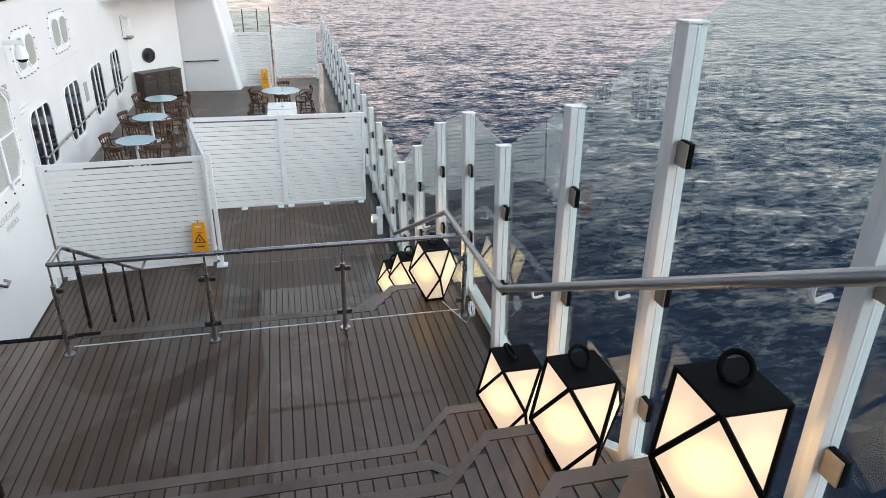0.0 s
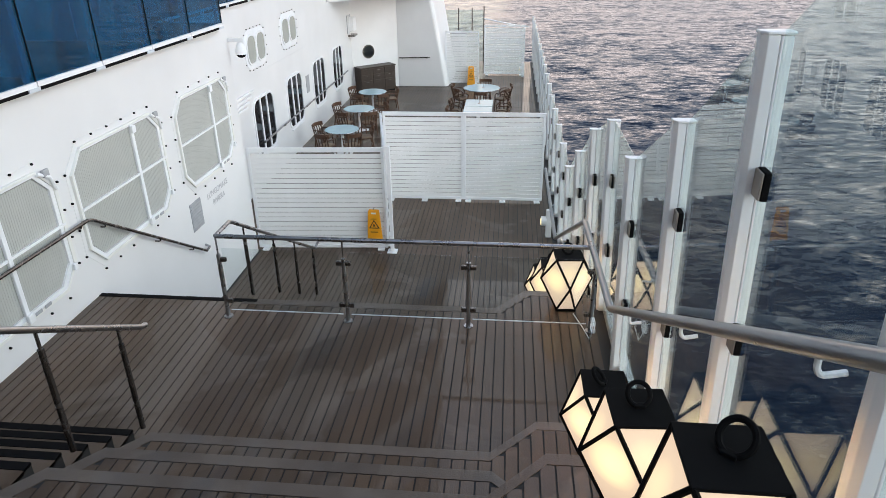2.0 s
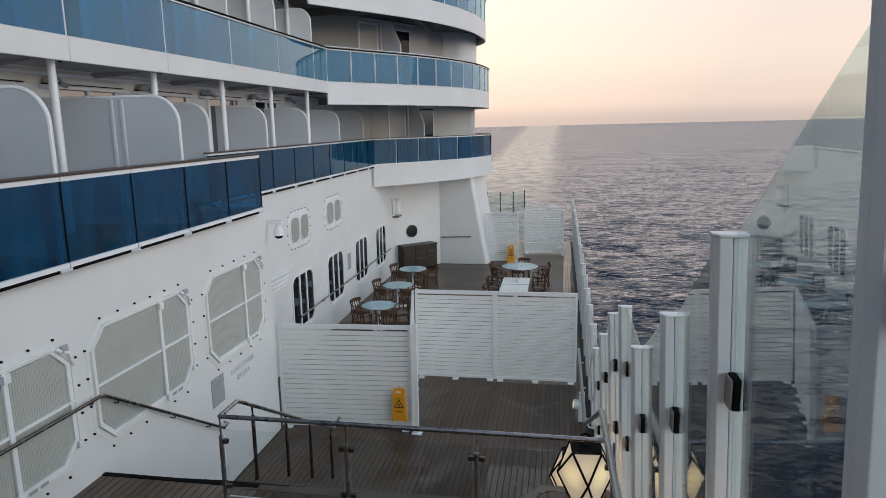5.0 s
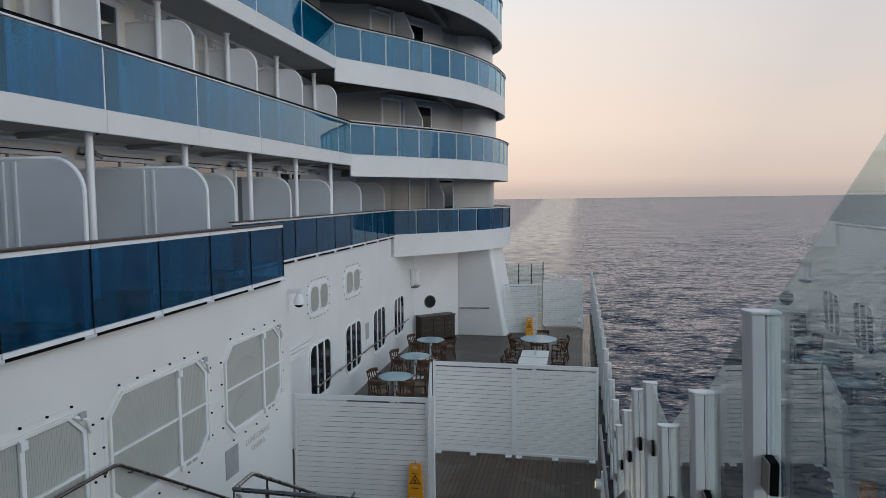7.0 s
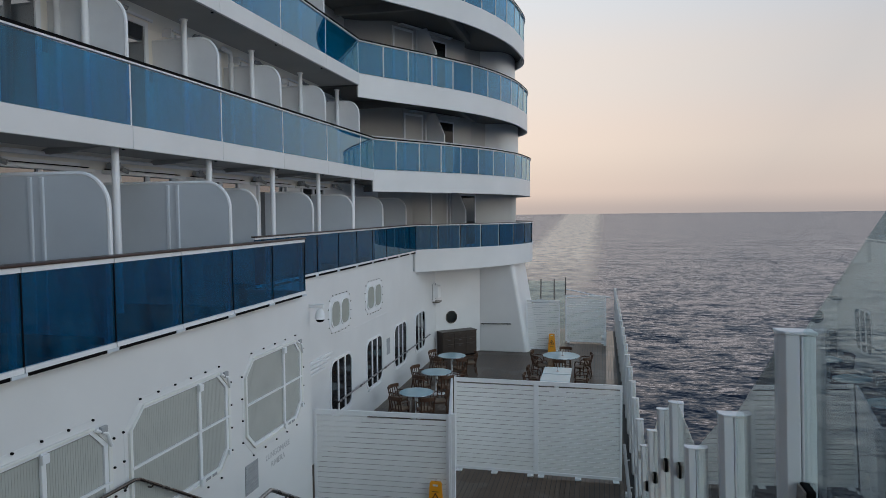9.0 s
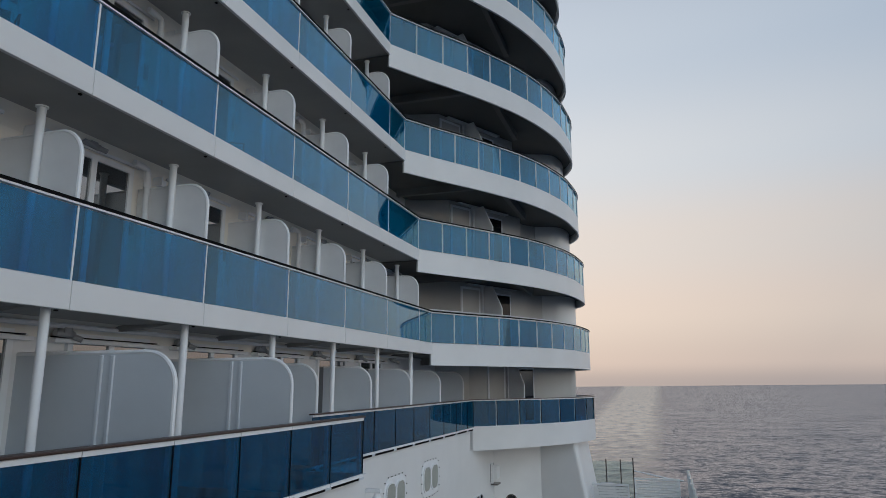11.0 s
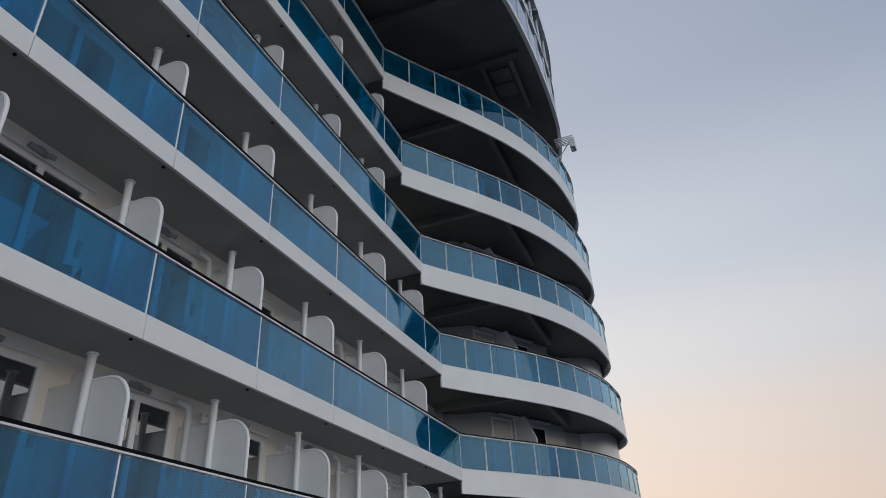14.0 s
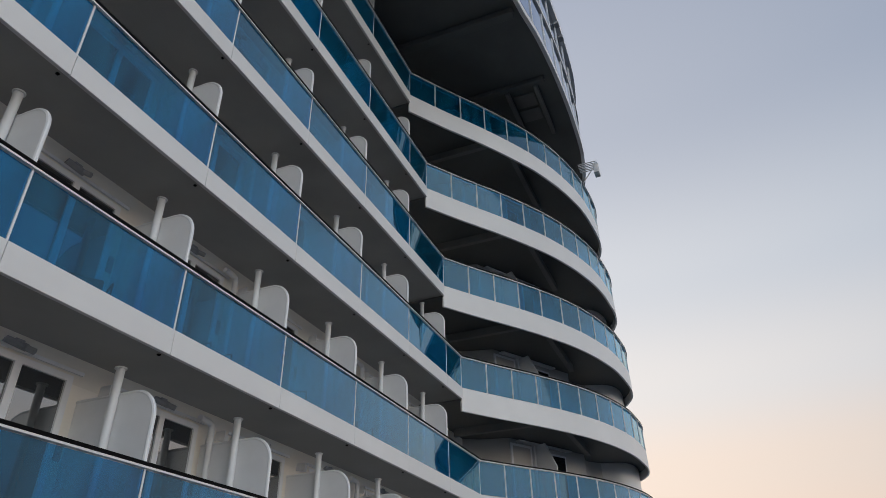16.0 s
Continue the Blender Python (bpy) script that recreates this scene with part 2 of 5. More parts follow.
def sea_material():
    m = bpy.data.materials.new("sea_water")
    m.use_nodes = True
    n, l = m.node_tree.nodes, m.node_tree.links
    n.remove(n["Principled BSDF"])
    deep = n.new("ShaderNodeBsdfDiffuse")
    gloss = n.new("ShaderNodeBsdfGlossy")
    gloss.inputs["Roughness"].default_value = 0.05
    gloss.inputs["Color"].default_value = (0.77, 0.86, 0.99, 1)
    facing = n.new("ShaderNodeFresnel")
    facing.inputs["IOR"].default_value = 1.33
    co = n.new("ShaderNodeTexCoord")
    sep = n.new("ShaderNodeSeparateXYZ")
    l.new(co.outputs["Object"], sep.inputs[0])
    # wind waves: slopes from noise at four wave lengths
    slope = None
    for sx, sy, turn, amp in ((0.045, 0.13, 0.25, 0.38), (0.25, 0.52, -0.12, 0.88), (0.8, 1.7, 0.2, 0.92), (2.4, 5.2, -0.05, 0.55)):
        mp = n.new("ShaderNodeMapping")
        mp.inputs["Scale"].default_value = (sx, sy, 1)
        mp.inputs["Rotation"].default_value = (0, 0, turn)
        no = n.new("ShaderNodeTexNoise")
        no.inputs["Scale"].default_value, no.inputs["Detail"].default_value = 1.0, 3
        no.inputs["Roughness"].default_value, no.inputs["Distortion"].default_value = 0.60, 0.35
        l.new(co.outputs["Object"], mp.inputs[0])
        l.new(mp.outputs[0], no.inputs[0])
        mu = n.new("ShaderNodeVectorMath")
        mu.operation = "MULTIPLY_ADD"
        mu.inputs[1].default_value = (0.75 * amp, amp, 0)
        mu.inputs[2].default_value = (-0.375 * amp, -0.5 * amp, 0.25)
        l.new(no.outputs["Color"], mu.inputs[0])
        if slope:
            ad = n.new("ShaderNodeVectorMath")
            l.new(slope, ad.inputs[0])
            l.new(mu.outputs[0], ad.inputs[1])
            slope = ad.outputs[0]
        else:
            slope = mu.outputs[0]
    # gusts: long rough and smooth streaks that still show far out
    gm = n.new("ShaderNodeMapping")
    gm.inputs["Scale"].default_value = (0.018, 0.075, 1)
    gm.inputs["Rotation"].default_value = (0, 0, 0.15)
    gn = n.new("ShaderNodeTexNoise")
    gn.inputs["Scale"].default_value, gn.inputs["Detail"].default_value, gn.inputs["Roughness"].default_value = 1.0, 8, 0.7
    l.new(co.outputs["Object"], gm.inputs[0])
    l.new(gm.outputs[0], gn.inputs[0])
    gr = n.new("ShaderNodeMapRange")
    gr.inputs[1].default_value, gr.inputs[2].default_value = 0.36, 0.64
    gr.inputs[3].default_value, gr.inputs[4].default_value = 0.60, 1.40
    l.new(gn.outputs[0], gr.inputs[0])
    rough = n.new("ShaderNodeCombineXYZ")
    l.new(gr.outputs[0], rough.inputs[0])
    l.new(gr.outputs[0], rough.inputs[1])
    rough.inputs[2].default_value = 1.0
    gust = n.new("ShaderNodeVectorMath")
    gust.operation = "MULTIPLY"
    l.new(slope, gust.inputs[0])
    l.new(rough.outputs[0], gust.inputs[1])
    nv = n.new("ShaderNodeVectorMath")
    nv.operation = "NORMALIZE"
    l.new(gust.outputs[0], nv.inputs[0])
    for node in (deep, gloss, facing):
        l.new(nv.outputs[0], node.inputs["Normal"])
    # churned wake behind the ship, spreading slowly with distance, its sky sheen painted in

    def calc(op, x, y, z=None):
        q = n.new("ShaderNodeMath")
        q.operation = op
        for k, val in enumerate((x, y, z)):
            if val is None:
                continue
            if isinstance(val, (int, float)):
                q.inputs[k].default_value = val
            else:
                l.new(val, q.inputs[k])
        return q.outputs[0]

    warp = n.new("ShaderNodeTexNoise")
    warp.inputs["Scale"].default_value, warp.inputs["Detail"].default_value = 0.03, 4
    l.new(co.outputs["Object"], warp.inputs[0])
    across = calc("ADD", sep.outputs[0], calc("MULTIPLY_ADD", warp.outputs[0], 16.0, -8.0))
    mid = calc("MULTIPLY_ADD", sep.outputs[1], -0.022, -13.0)
    half = calc("MULTIPLY_ADD", sep.outputs[1], 0.026, 13.0)
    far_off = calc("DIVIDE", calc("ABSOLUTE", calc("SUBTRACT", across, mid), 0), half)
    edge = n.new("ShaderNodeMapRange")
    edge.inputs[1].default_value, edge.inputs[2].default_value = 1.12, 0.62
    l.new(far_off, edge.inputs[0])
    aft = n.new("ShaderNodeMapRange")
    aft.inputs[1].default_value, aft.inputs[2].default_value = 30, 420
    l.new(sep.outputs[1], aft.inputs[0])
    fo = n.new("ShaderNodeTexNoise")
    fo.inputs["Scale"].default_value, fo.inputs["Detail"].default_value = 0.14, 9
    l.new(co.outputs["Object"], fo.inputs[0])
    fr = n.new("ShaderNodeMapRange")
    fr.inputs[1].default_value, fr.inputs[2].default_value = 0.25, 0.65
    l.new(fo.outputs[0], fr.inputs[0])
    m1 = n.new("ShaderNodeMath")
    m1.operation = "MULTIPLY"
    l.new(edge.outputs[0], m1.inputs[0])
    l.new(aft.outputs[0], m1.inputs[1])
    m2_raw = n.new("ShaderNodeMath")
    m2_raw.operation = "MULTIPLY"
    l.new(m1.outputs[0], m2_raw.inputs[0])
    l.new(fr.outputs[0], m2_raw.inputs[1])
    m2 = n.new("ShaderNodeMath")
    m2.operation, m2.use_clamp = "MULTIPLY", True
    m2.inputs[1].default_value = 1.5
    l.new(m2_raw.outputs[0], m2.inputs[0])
    mix = n.new("ShaderNodeMix")
    mix.data_type = "RGBA"
    mix.inputs[6].default_value = (0.0015, 0.007, 0.020, 1)
    # pale foam, warmed to carry the afterglow that the smooth water mirrors
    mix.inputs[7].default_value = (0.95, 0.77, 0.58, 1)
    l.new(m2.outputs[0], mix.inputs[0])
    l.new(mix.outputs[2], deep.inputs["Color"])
    # waves hide one another at a low angle, so the mirror gloss stays well below one
    cap = calc("MULTIPLY", calc("POWER", facing.outputs[0], 1.29), calc("MULTIPLY_ADD", m2.outputs[0], -0.62, GLOSS_CAP))
    both = n.new("ShaderNodeMixShader")
    l.new(cap, both.inputs[0])
    l.new(deep.outputs[0], both.inputs[1])
    l.new(gloss.outputs[0], both.inputs[2])
    l.new(both.outputs[0], n["Material Output"].inputs[0])
    return m


GLOSS_CAP = 0.95
SEA = sea_material()

# ---- mesh helpers ----


class Geo:
    """Collects vertices and faces of one mesh."""

    def __init__(self):
        self.v, self.f = [], []

    def add(self, verts, faces):
        k = len(self.v)
        self.v += [tuple(p) for p in verts]
        self.f += [tuple(i + k for i in f) for f in faces]
        return self

    def box(self, x0, x1, y0, y1, z0, z1):
        v = [(x, y, z) for z in (z0, z1) for y in (y0, y1) for x in (x0, x1)]
        return self.add(v, [(0, 2, 3, 1), (4, 5, 7, 6), (0, 1, 5, 4), (1, 3, 7, 5), (3, 2, 6, 7), (2, 0, 4, 6)])

    def prism(self, poly, z0, z1):
        n = len(poly)
        v = [(x, y, z0) for x, y in poly] + [(x, y, z1) for x, y in poly]
        f = [tuple(reversed(range(n))), tuple(range(n, 2 * n))]
        f += [(i, (i + 1) % n, n + (i + 1) % n, n + i) for i in range(n)]
        return self.add(v, f)

    def extrude(self, poly, axis, a0, a1):
        """poly in the two other axes (in xyz order), pulled along the axis from a0 to a1."""
        n = len(poly)

        def put(p, a):
            q = list(p)
            q.insert("xyz".index(axis), a)
            return tuple(q)

        v = [put(p, a0) for p in poly] + [put(p, a1) for p in poly]
        f = [tuple(range(n)), tuple(reversed(range(n, 2 * n)))]
        f += [(i, n + i, n + (i + 1) % n, (i + 1) % n) for i in range(n)]
        return self.add(v, f)

    def tube(self, pts, r, n=10, closed=False):
        pts = [Vector(p) for p in pts]
        rings, k = [], len(pts)
        up = None
        for i, p in enumerate(pts):
            a = pts[(i - 1) % k] if closed or i else p
            b = pts[(i + 1) % k] if closed or i < k - 1 else p
            d = (b - a).normalized()
            if up is None:
                up = Vector((0, 0, 1)) if abs(d.z) < 0.9 else Vector((1, 0, 0))
            side = d.cross(up).normalized()
            up = side.cross(d).normalized()
            rings.append([p + r * (math.cos(t) * side + math.sin(t) * up) for t in (2 * math.pi * j / n for j in range(n))])
        v = [q for ring in rings for q in ring]
        f = []
        for i in range(k if closed else k - 1):
            o, q = i * n, ((i + 1) % k) * n
            f += [(o + j, o + (j + 1) % n, q + (j + 1) % n, q + j) for j in range(n)]
        if not closed:
            f += [tuple(reversed(range(n))), tuple(range((k - 1) * n, k * n))]
        return self.add(v, f)

    def disc(self, c, r, z0, z1, n=24):
        return self.prism([(c[0] + r * math.cos(2 * math.pi * i / n), c[1] + r * math.sin(2 * math.pi * i / n)) for i in range(n)], z0, z1)

    def mesh(self, name, material, smooth=False):
        me = bpy.data.meshes.new(name)
        me.from_pydata(self.v, [], self.f)
        bm = bmesh.new()
        bm.from_mesh(me)
        bmesh.ops.recalc_face_normals(bm, faces=bm.faces)
        bm.to_mesh(me)
        bm.free()
        me.materials.append(material)
        if smooth:
            me.polygons.foreach_set("use_smooth", [True] * len(me.polygons))
            me.set_sharp_from_angle(angle=radians(40))
        return me


def part(name, geo, material, parent=None, label="", smooth=False, bevel=0.0, at=None):
    """One mesh object, under a thing or part if given."""
    me = geo if isinstance(geo, bpy.types.Mesh) else geo.mesh(name, material, smooth)
    ob = new(name, me)
    if parent:
        ob.parent = parent
    if at is not None:
        ob.matrix_basis = at
    if bevel:
        b = ob.modifiers.new("bevel", "BEVEL")
        b.width, b.segments, b.limit_method, b.angle_limit = bevel, 2, "ANGLE", radians(40)
    if label:
        ob["label"] = label
    return ob


def thing(name, label, category, group="", at=None):
    ob = new(name)
    ob.empty_display_size = 0.2
    if at is not None:
        ob.matrix_basis = at
    return tagged(ob, label, category, group)


def arc(cx, cy, r, a0, a1, n):
    return [(cx + r * math.cos(radians(a0 + (a1 - a0) * i / n)), cy + r * math.sin(radians(a0 + (a1 - a0) * i / n))) for i in range(n + 1)]


def round_rect(x0, x1, y0, y1, r, n=5):
    return arc(x1 - r, y1 - r, r, 0, 90, n) + arc(x0 + r, y1 - r, r, 90, 180, n) + arc(x0 + r, y0 + r, r, 180, 270, n) + arc(x1 - r, y0 + r, r, 270, 360, n)


# ---- plan, in metres: x to the ship's outside, y aft, z up from the landing ----
HULL_X, AFT_X, FACE_X, BACK_X = -4.5, -5.7, -5.67, -7.05
LOW = -1.85
RISE, GO, SIDE_Y = 0.165, 0.275, 4.45      # narrow flights
RISE_W, GO_W, STEP_Y = 0.33, 0.55, 4.26     # wide flights
SEA_Z = -21.0
DECK_H, FASCIA_Z = 2.62, 5.12

# ---- sea ----
g = Geo()
ring = [(4900 * math.cos(2 * math.pi * i / 96), 4900 * math.sin(2 * math.pi * i / 96), SEA_Z) for i in range(96)]
g.add(ring, [tuple(range(96))])
tagged(part("water", g, SEA, at=pose(0, 0, 0, 0, -0.4, 0)), "dark blue rippled open sea at dusk with pale wake and painted sky sheen", "sea", kind="structure")

# ---- hull and decks ----
tagged(part("wall_hull_forward", Geo().box(-9, HULL_X, -9, 12.15, -22, 2.68), WHITE), "white painted steel ship side wall with bolted windows", "wall", kind="structure")
tagged(part("wall_hull_aft", Geo().prism([(-9, 12.15), (AFT_X, 12.15), (AFT_X, 27.0), (-4.06, 28.45), (-4.06, 33), (-9, 33)], -22, 1.98), WHITE),
       "white painted recessed ship side wall beside the tables", "wall", kind="structure")
tagged(part("wall_hull_upper", Geo().prism([(-9, 12.15), (AFT_X, 12.15), (AFT_X, 23.6), (-9, 23.6)], 1.98, 2.72), WHITE),
       "white painted wall band under the balcony", "wall", kind="structure")
# pillar wall with a slanting, rounded outer edge
g = Geo()
v, n = [], 7
for z, xe in ((LOW, -2.14), (1.99, -2.80)):
    edge = [(xe - 0.0, 28.42)] + [(xe + 0.18 * math.sin(radians(a)), 28.42 + 0.25 * (1 - math.cos(radians(a)))) for a in (20, 45, 70, 90)] + [(xe + 0.28, 31.5)]
    v += [(-4.08, 28.42, z)] + [(x, y, z) for x, y in edge] + [(-4.08, 31.5, z)]
k = len(v) // 2
g.add(v, [tuple(reversed(range(k))), tuple(range(k, 2 * k))] + [(i, (i + 1) % k, k + (i + 1) % k, k + i) for i in range(k)])
tagged(part("wall_pillar", g, WHITE, bevel=0.02), "white painted slanting bulkhead wall under the overhang", "wall", kind="structure")
tagged(part("wall_ship_side", Geo().box(1.62, 1.95, -9, 34.4, -22, LOW - 0.06), WHITE), "white painted ship side below the deck edge", "wall", kind="structure")

tagged(part("wall_forward", Geo().box(-4.38, 1.92, -3.7, -3.2, 2.476, 8.5), WHITE), "white painted bulkhead wall behind the upper platform", "wall", kind="structure")
floor_low = tagged(part("floor_lower_deck", Geo().box(-5.72, 1.95, 6.9, 34.4, LOW - 0.3, LOW - 0.008), CAULK), "brown planked lower deck with black seams", "floor", kind="structure")
floor_mid = tagged(part("floor_landing", Geo().prism([(HULL_X, STEP_Y - 1), (1.95, STEP_Y - 1), (1.95, 7.5), (0.9, 7.5), (0.52, 7.03), (-2.55, 7.03), (HULL_X, 7.03)], -0.3, -0.008), CAULK),
                   "brown planked stair landing with black seams", "floor", kind="structure")
floor_top = tagged(part("floor_upper_platform", Geo().box(HULL_X, 1.95, -9, 0.55, 2.1, 2.475), DECK), "brown planked upper deck platform", "floor", kind="structure")

# ---- stairs ----
NOSE = 0.10


def nosing_line(y, jog):
    """The front edge of a wide step: straight, with a lantern shelf that juts out beside the wind screen."""
    if jog:
        return [(-2.62, y - 0.34), (-2.34, y), (0.52, y), (0.90, y + 0.40), (1.64, y + 0.41)]
    return [(-2.62, y - 0.34), (-2.34, y), (0.54, y), (0.72, y - 0.16), (1.64, y - 0.17)]


def wide_step(st, y, z, jog):
    """One wide step with its shelf: riser, nosing band and planks."""
    front = nosing_line(y, jog)
    back = y - GO_W * 1.15
    inner = [(-2.50, y - 0.38), (-2.29, y - NOSE)] + [(x, yy - NOSE) for x, yy in front[2:]]
    part("riser", Geo().prism(front + [(1.64, back), (-2.62, back)], z - RISE_W - 0.02, z - 0.024), DECK, st, "brown riser")
    part("seam_bed", Geo().prism([(-2.62, y - 0.36)] + [(x, yy + 0.004) for x, yy in inner[1:]] + [(1.64, back), (-2.62, back)], z - 0.024, z - 0.008), CAULK, st)
    part("nosing", Geo().prism(front + inner[::-1] + [(-2.50, back), (-2.62, back)], z - 0.03, z), BAND, st, "grey brown nosing band")
    x = -2.49
    while x < 1.60:
        w = 0.0925
        fy = float(np.interp(x + w / 2, [p[0] for p in inner], [p[1] for p in inner])) - 0.009
        by = y - (GO_W * 1.1 if x < 0.4 or not jog else GO_W * 1.9)
        part("plank", Geo().box(x, min(x + w, 1.63), by, fy, z - 0.024, z - 0.001), DECK, st)
        x += 0.1045


upper = tagged(new("stairs_upper"), "wide brown planked steps with grey nosings and lantern shelves", "stairs", kind="structure")
for n in range(1, 8):
    wide_step(upper, STEP_Y - GO_W * (n - 1), RISE_W * n, n % 2 == 1)
part("lantern_shelf", Geo().prism([(1.05, 1.45), (1.64, 1.45), (1.64, 2.27), (1.20, 2.27), (1.05, 2.12)], RISE_W * 5 - 0.002, 1.786), BAND, upper, "raised grey brown lantern shelf", bevel=0.006)
low_stairs = tagged(new("stairs_lower"), "wide brown planked steps going down to the lower deck", "stairs", kind="structure")
for n in range(1, 6):
    wide_step(low_stairs, 7.08 + GO_W * n, -RISE_W * n, n % 2 == 0)


def stair_side(name, label, count, x0, x1, y0, z0):
    st = tagged(new(name), label, "stairs", kind="structure")
    for n in range(1, count + 1):
        z, y = z0 + RISE * n, y0 - GO * (n - 1)
        part("step", Geo().box(x0, x1, y - GO * 1.6, y, z - RISE - 0.02, z - 0.005), CAULK, st)
        part("tread", Geo().box(x0, x1, y - GO * 1.3, y - 0.075, z - 0.03, z), DECK, st)
        part("edge_strip", Geo().box(x0, x1, y - 0.07, y + 0.004, z - 0.02, z + 0.003), BLACK, st)
    return st


stair_side("stairs_upper_side", "narrow brown side steps with black edge strips", 14, HULL_X, -2.64, SIDE_Y, 0.0)
stair_side("stairs_lower_side", "brown side steps with black edge strips going down", 10, HULL_X, -2.66, 7.03 + 10 * GO, LOW + 0.03)

# landing: border bands
part("nosing", Geo().prism([(-2.62, 7.08), (0.50, 7.08), (0.86, 7.54), (1.62, 7.54), (1.62, 7.42), (0.92, 7.42), (0.56, 6.96), (-2.62, 6.96)], -0.03, 0.0), BAND, floor_mid)
part("edge_strip", Geo().box(HULL_X, -2.45, 7.0, 7.07, -0.05, 0.004), BLACK, floor_mid)


# ---- balcony decks ----
TOWER = [(0.0, -5.70), (1.1, -5.00), (2.1, -4.32), (3.1, -3.70), (4.2, -3.10), (5.5, -2.58), (7.0, -2.18), (8.4, -2.02), (9.6, -1.98), (10.6, -2.15), (11.5, -2.6),
         (12.3, -3.4), (12.7, -4.8)]


def smooth_line(points, step):
    """Evenly spaced points along a polyline."""
    p = [Vector(q) for q in points]
    d = [0.0]
    for a, b in zip(p, p[1:]):
        d.append(d[-1] + (b - a).length)
    k = max(1, round(d[-1] / step))
    return [(float(np.interp(d[-1] * i / k, d, [q[0] for q in p])), float(np.interp(d[-1] * i / k, d, [q[1] for q in p]))) for i in range(k + 1)]


def curve_fine(points, n=6):
    """A Catmull-Rom curve through the points."""
    p = [Vector(q) for q in points]
    out = []
    for i in range(len(p) - 1):
        a, b, c, d = p[max(i - 1, 0)], p[i], p[i + 1], p[min(i + 2, len(p) - 1)]
        for j in range(n):
            t = j / n
            q = 0.5 * (2 * b + (c - a) * t + (2 * a - 5 * b + 4 * c - d) * t * t + (3 * b - a - 3 * c + d) * t ** 3)
            out.append((q.x, q.y))
    return out + [tuple(p[-1])]


def offset(line, d):
    """The line moved d to its left side (towards -x for a line that runs aft)."""
    out = []
    for i, p in enumerate(line):
        a, b = Vector(line[max(i - 1, 0)]), Vector(line[min(i + 1, len(line) - 1)])
        t = (b - a).normalized()
        out.append((p[0] - t.y * d, p[1] + t.x * d))
    return out


def strip_open(line, d0, d1, z0, z1):
    a, b, g, n = offset(line, d0), offset(line, d1), Geo(), len(line)
    v = [(*p, z0) for p in a] + [(*p, z1) for p in a] + [(*p, z1) for p in b] + [(*p, z0) for p in b]
    f = []
    for i in range(n - 1):
        for r in range(4):
            s = (r + 1) % 4
            f.append((r * n + i, r * n + i + 1, s * n + i + 1, s * n + i))
    f += [(0, n, 2 * n, 3 * n), (n - 1, 4 * n - 1, 3 * n - 1, 2 * n - 1)]
    return g.add(v, f)


def pane(p, q, z0, z1, t=0.012):
    a, b = Vector(p), Vector(q)
    s = Vector((-(b - a).y, (b - a).x)).normalized() * t
    return Geo().prism([tuple(a), tuple(b), tuple(b + s), tuple(a + s)], z0, z1)


def partition_mesh(depth, height, r, t=0.045):
    prof = [(0, 0), (depth, 0)] + [(y, z) for y, z in arc(depth - r, height - r, r, 0, 90, 8)] + [(0, height)]
    return Geo().extrude(prof, "y", -t / 2, t / 2)


BAY = 2.373
JOINTS = [6.41 + BAY * j for j in range(-6, 6)]
PART_MESH = partition_mesh(1.32, 1.98, 0.36).mesh("partition", WHITE_METAL, True)


def trim_mesh(depth, height, r):
    pts = [(depth, 0, 0.0)] + [(x, 0, z) for x, z in arc(depth - r, height - r, r, 0, 90, 8)] + [(0, 0, height)]
    return Geo().tube(pts, 0.030, 8).mesh("edge_trim", WHITE_METAL, True)


PART_TRIM = trim_mesh(1.32, 1.98, 0.36)
POST_MESH = Geo().tube([(0, 0, 0), (0, 0, DECK_H - 0.14)], 0.055, 14).mesh("post", WHITE_METAL, True)
FLANGE_MESH = Geo().disc((0, 0), 0.075, 0, 0.02, 16).mesh("post_flange", WHITE_METAL)
PIPE_MESH = Geo().tube([(0, 0, 0), (0, 0, 2.30), (0, -0.03, 2.35), (0, -0.10, 2.37), (0, -0.30, 2.38)], 0.05, 12).tube([(0, 0, 2.05), (0, 0, 2.13)], 0.062, 12).mesh("drain_pipe", WHITE_METAL, True)
DOOR_FRAME = (Geo().box(0, 0.06, 0, 0.09, 0, 2.28).box(0, 0.06, 1.46, 1.55, 0, 2.28).box(0, 0.06, 0.73, 0.83, 0, 2.20).box(0, 0.06, 0.09, 1.46, 2.20, 2.28)
              .box(0, 0.05, 0.09, 1.46, 0, 0.06)).mesh("door_frame", WHITE_METAL)
DOOR_PANE = Geo().box(0.01, 0.03, 0.09, 0.73, 0.06, 2.20).box(0.01, 0.03, 0.83, 1.46, 0.06, 2.20).mesh("door_pane", DOOR_GLASS)
DOOR_HOOD = Geo().extrude([(0, 2.32), (0.07, 2.32), (0.07, 2.38), (0.05, 2.41), (0, 2.41)], "y", -0.10, 1.68).mesh("door_hood", WHITE_METAL)
WALL_BOX = Geo().box(0, 0.10, -0.10, 0.10, 0, 0.10).box(0.0, 0.20, -0.115, -0.10, -0.02, 0.12).mesh("wall_box", WHITE_METAL)
WALL_PLATE = Geo().box(0, 0.02, -0.045, 0.045, -0.13, 0.13).box(0.02, 0.03, -0.02, 0.02, -0.08, 0.08).mesh("wall_plate", GREY_VENT)
CLIP = Geo().box(-0.025, 0.01, -0.02, 0.015, -0.018, 0.0).mesh("fascia_clip", BLACK)
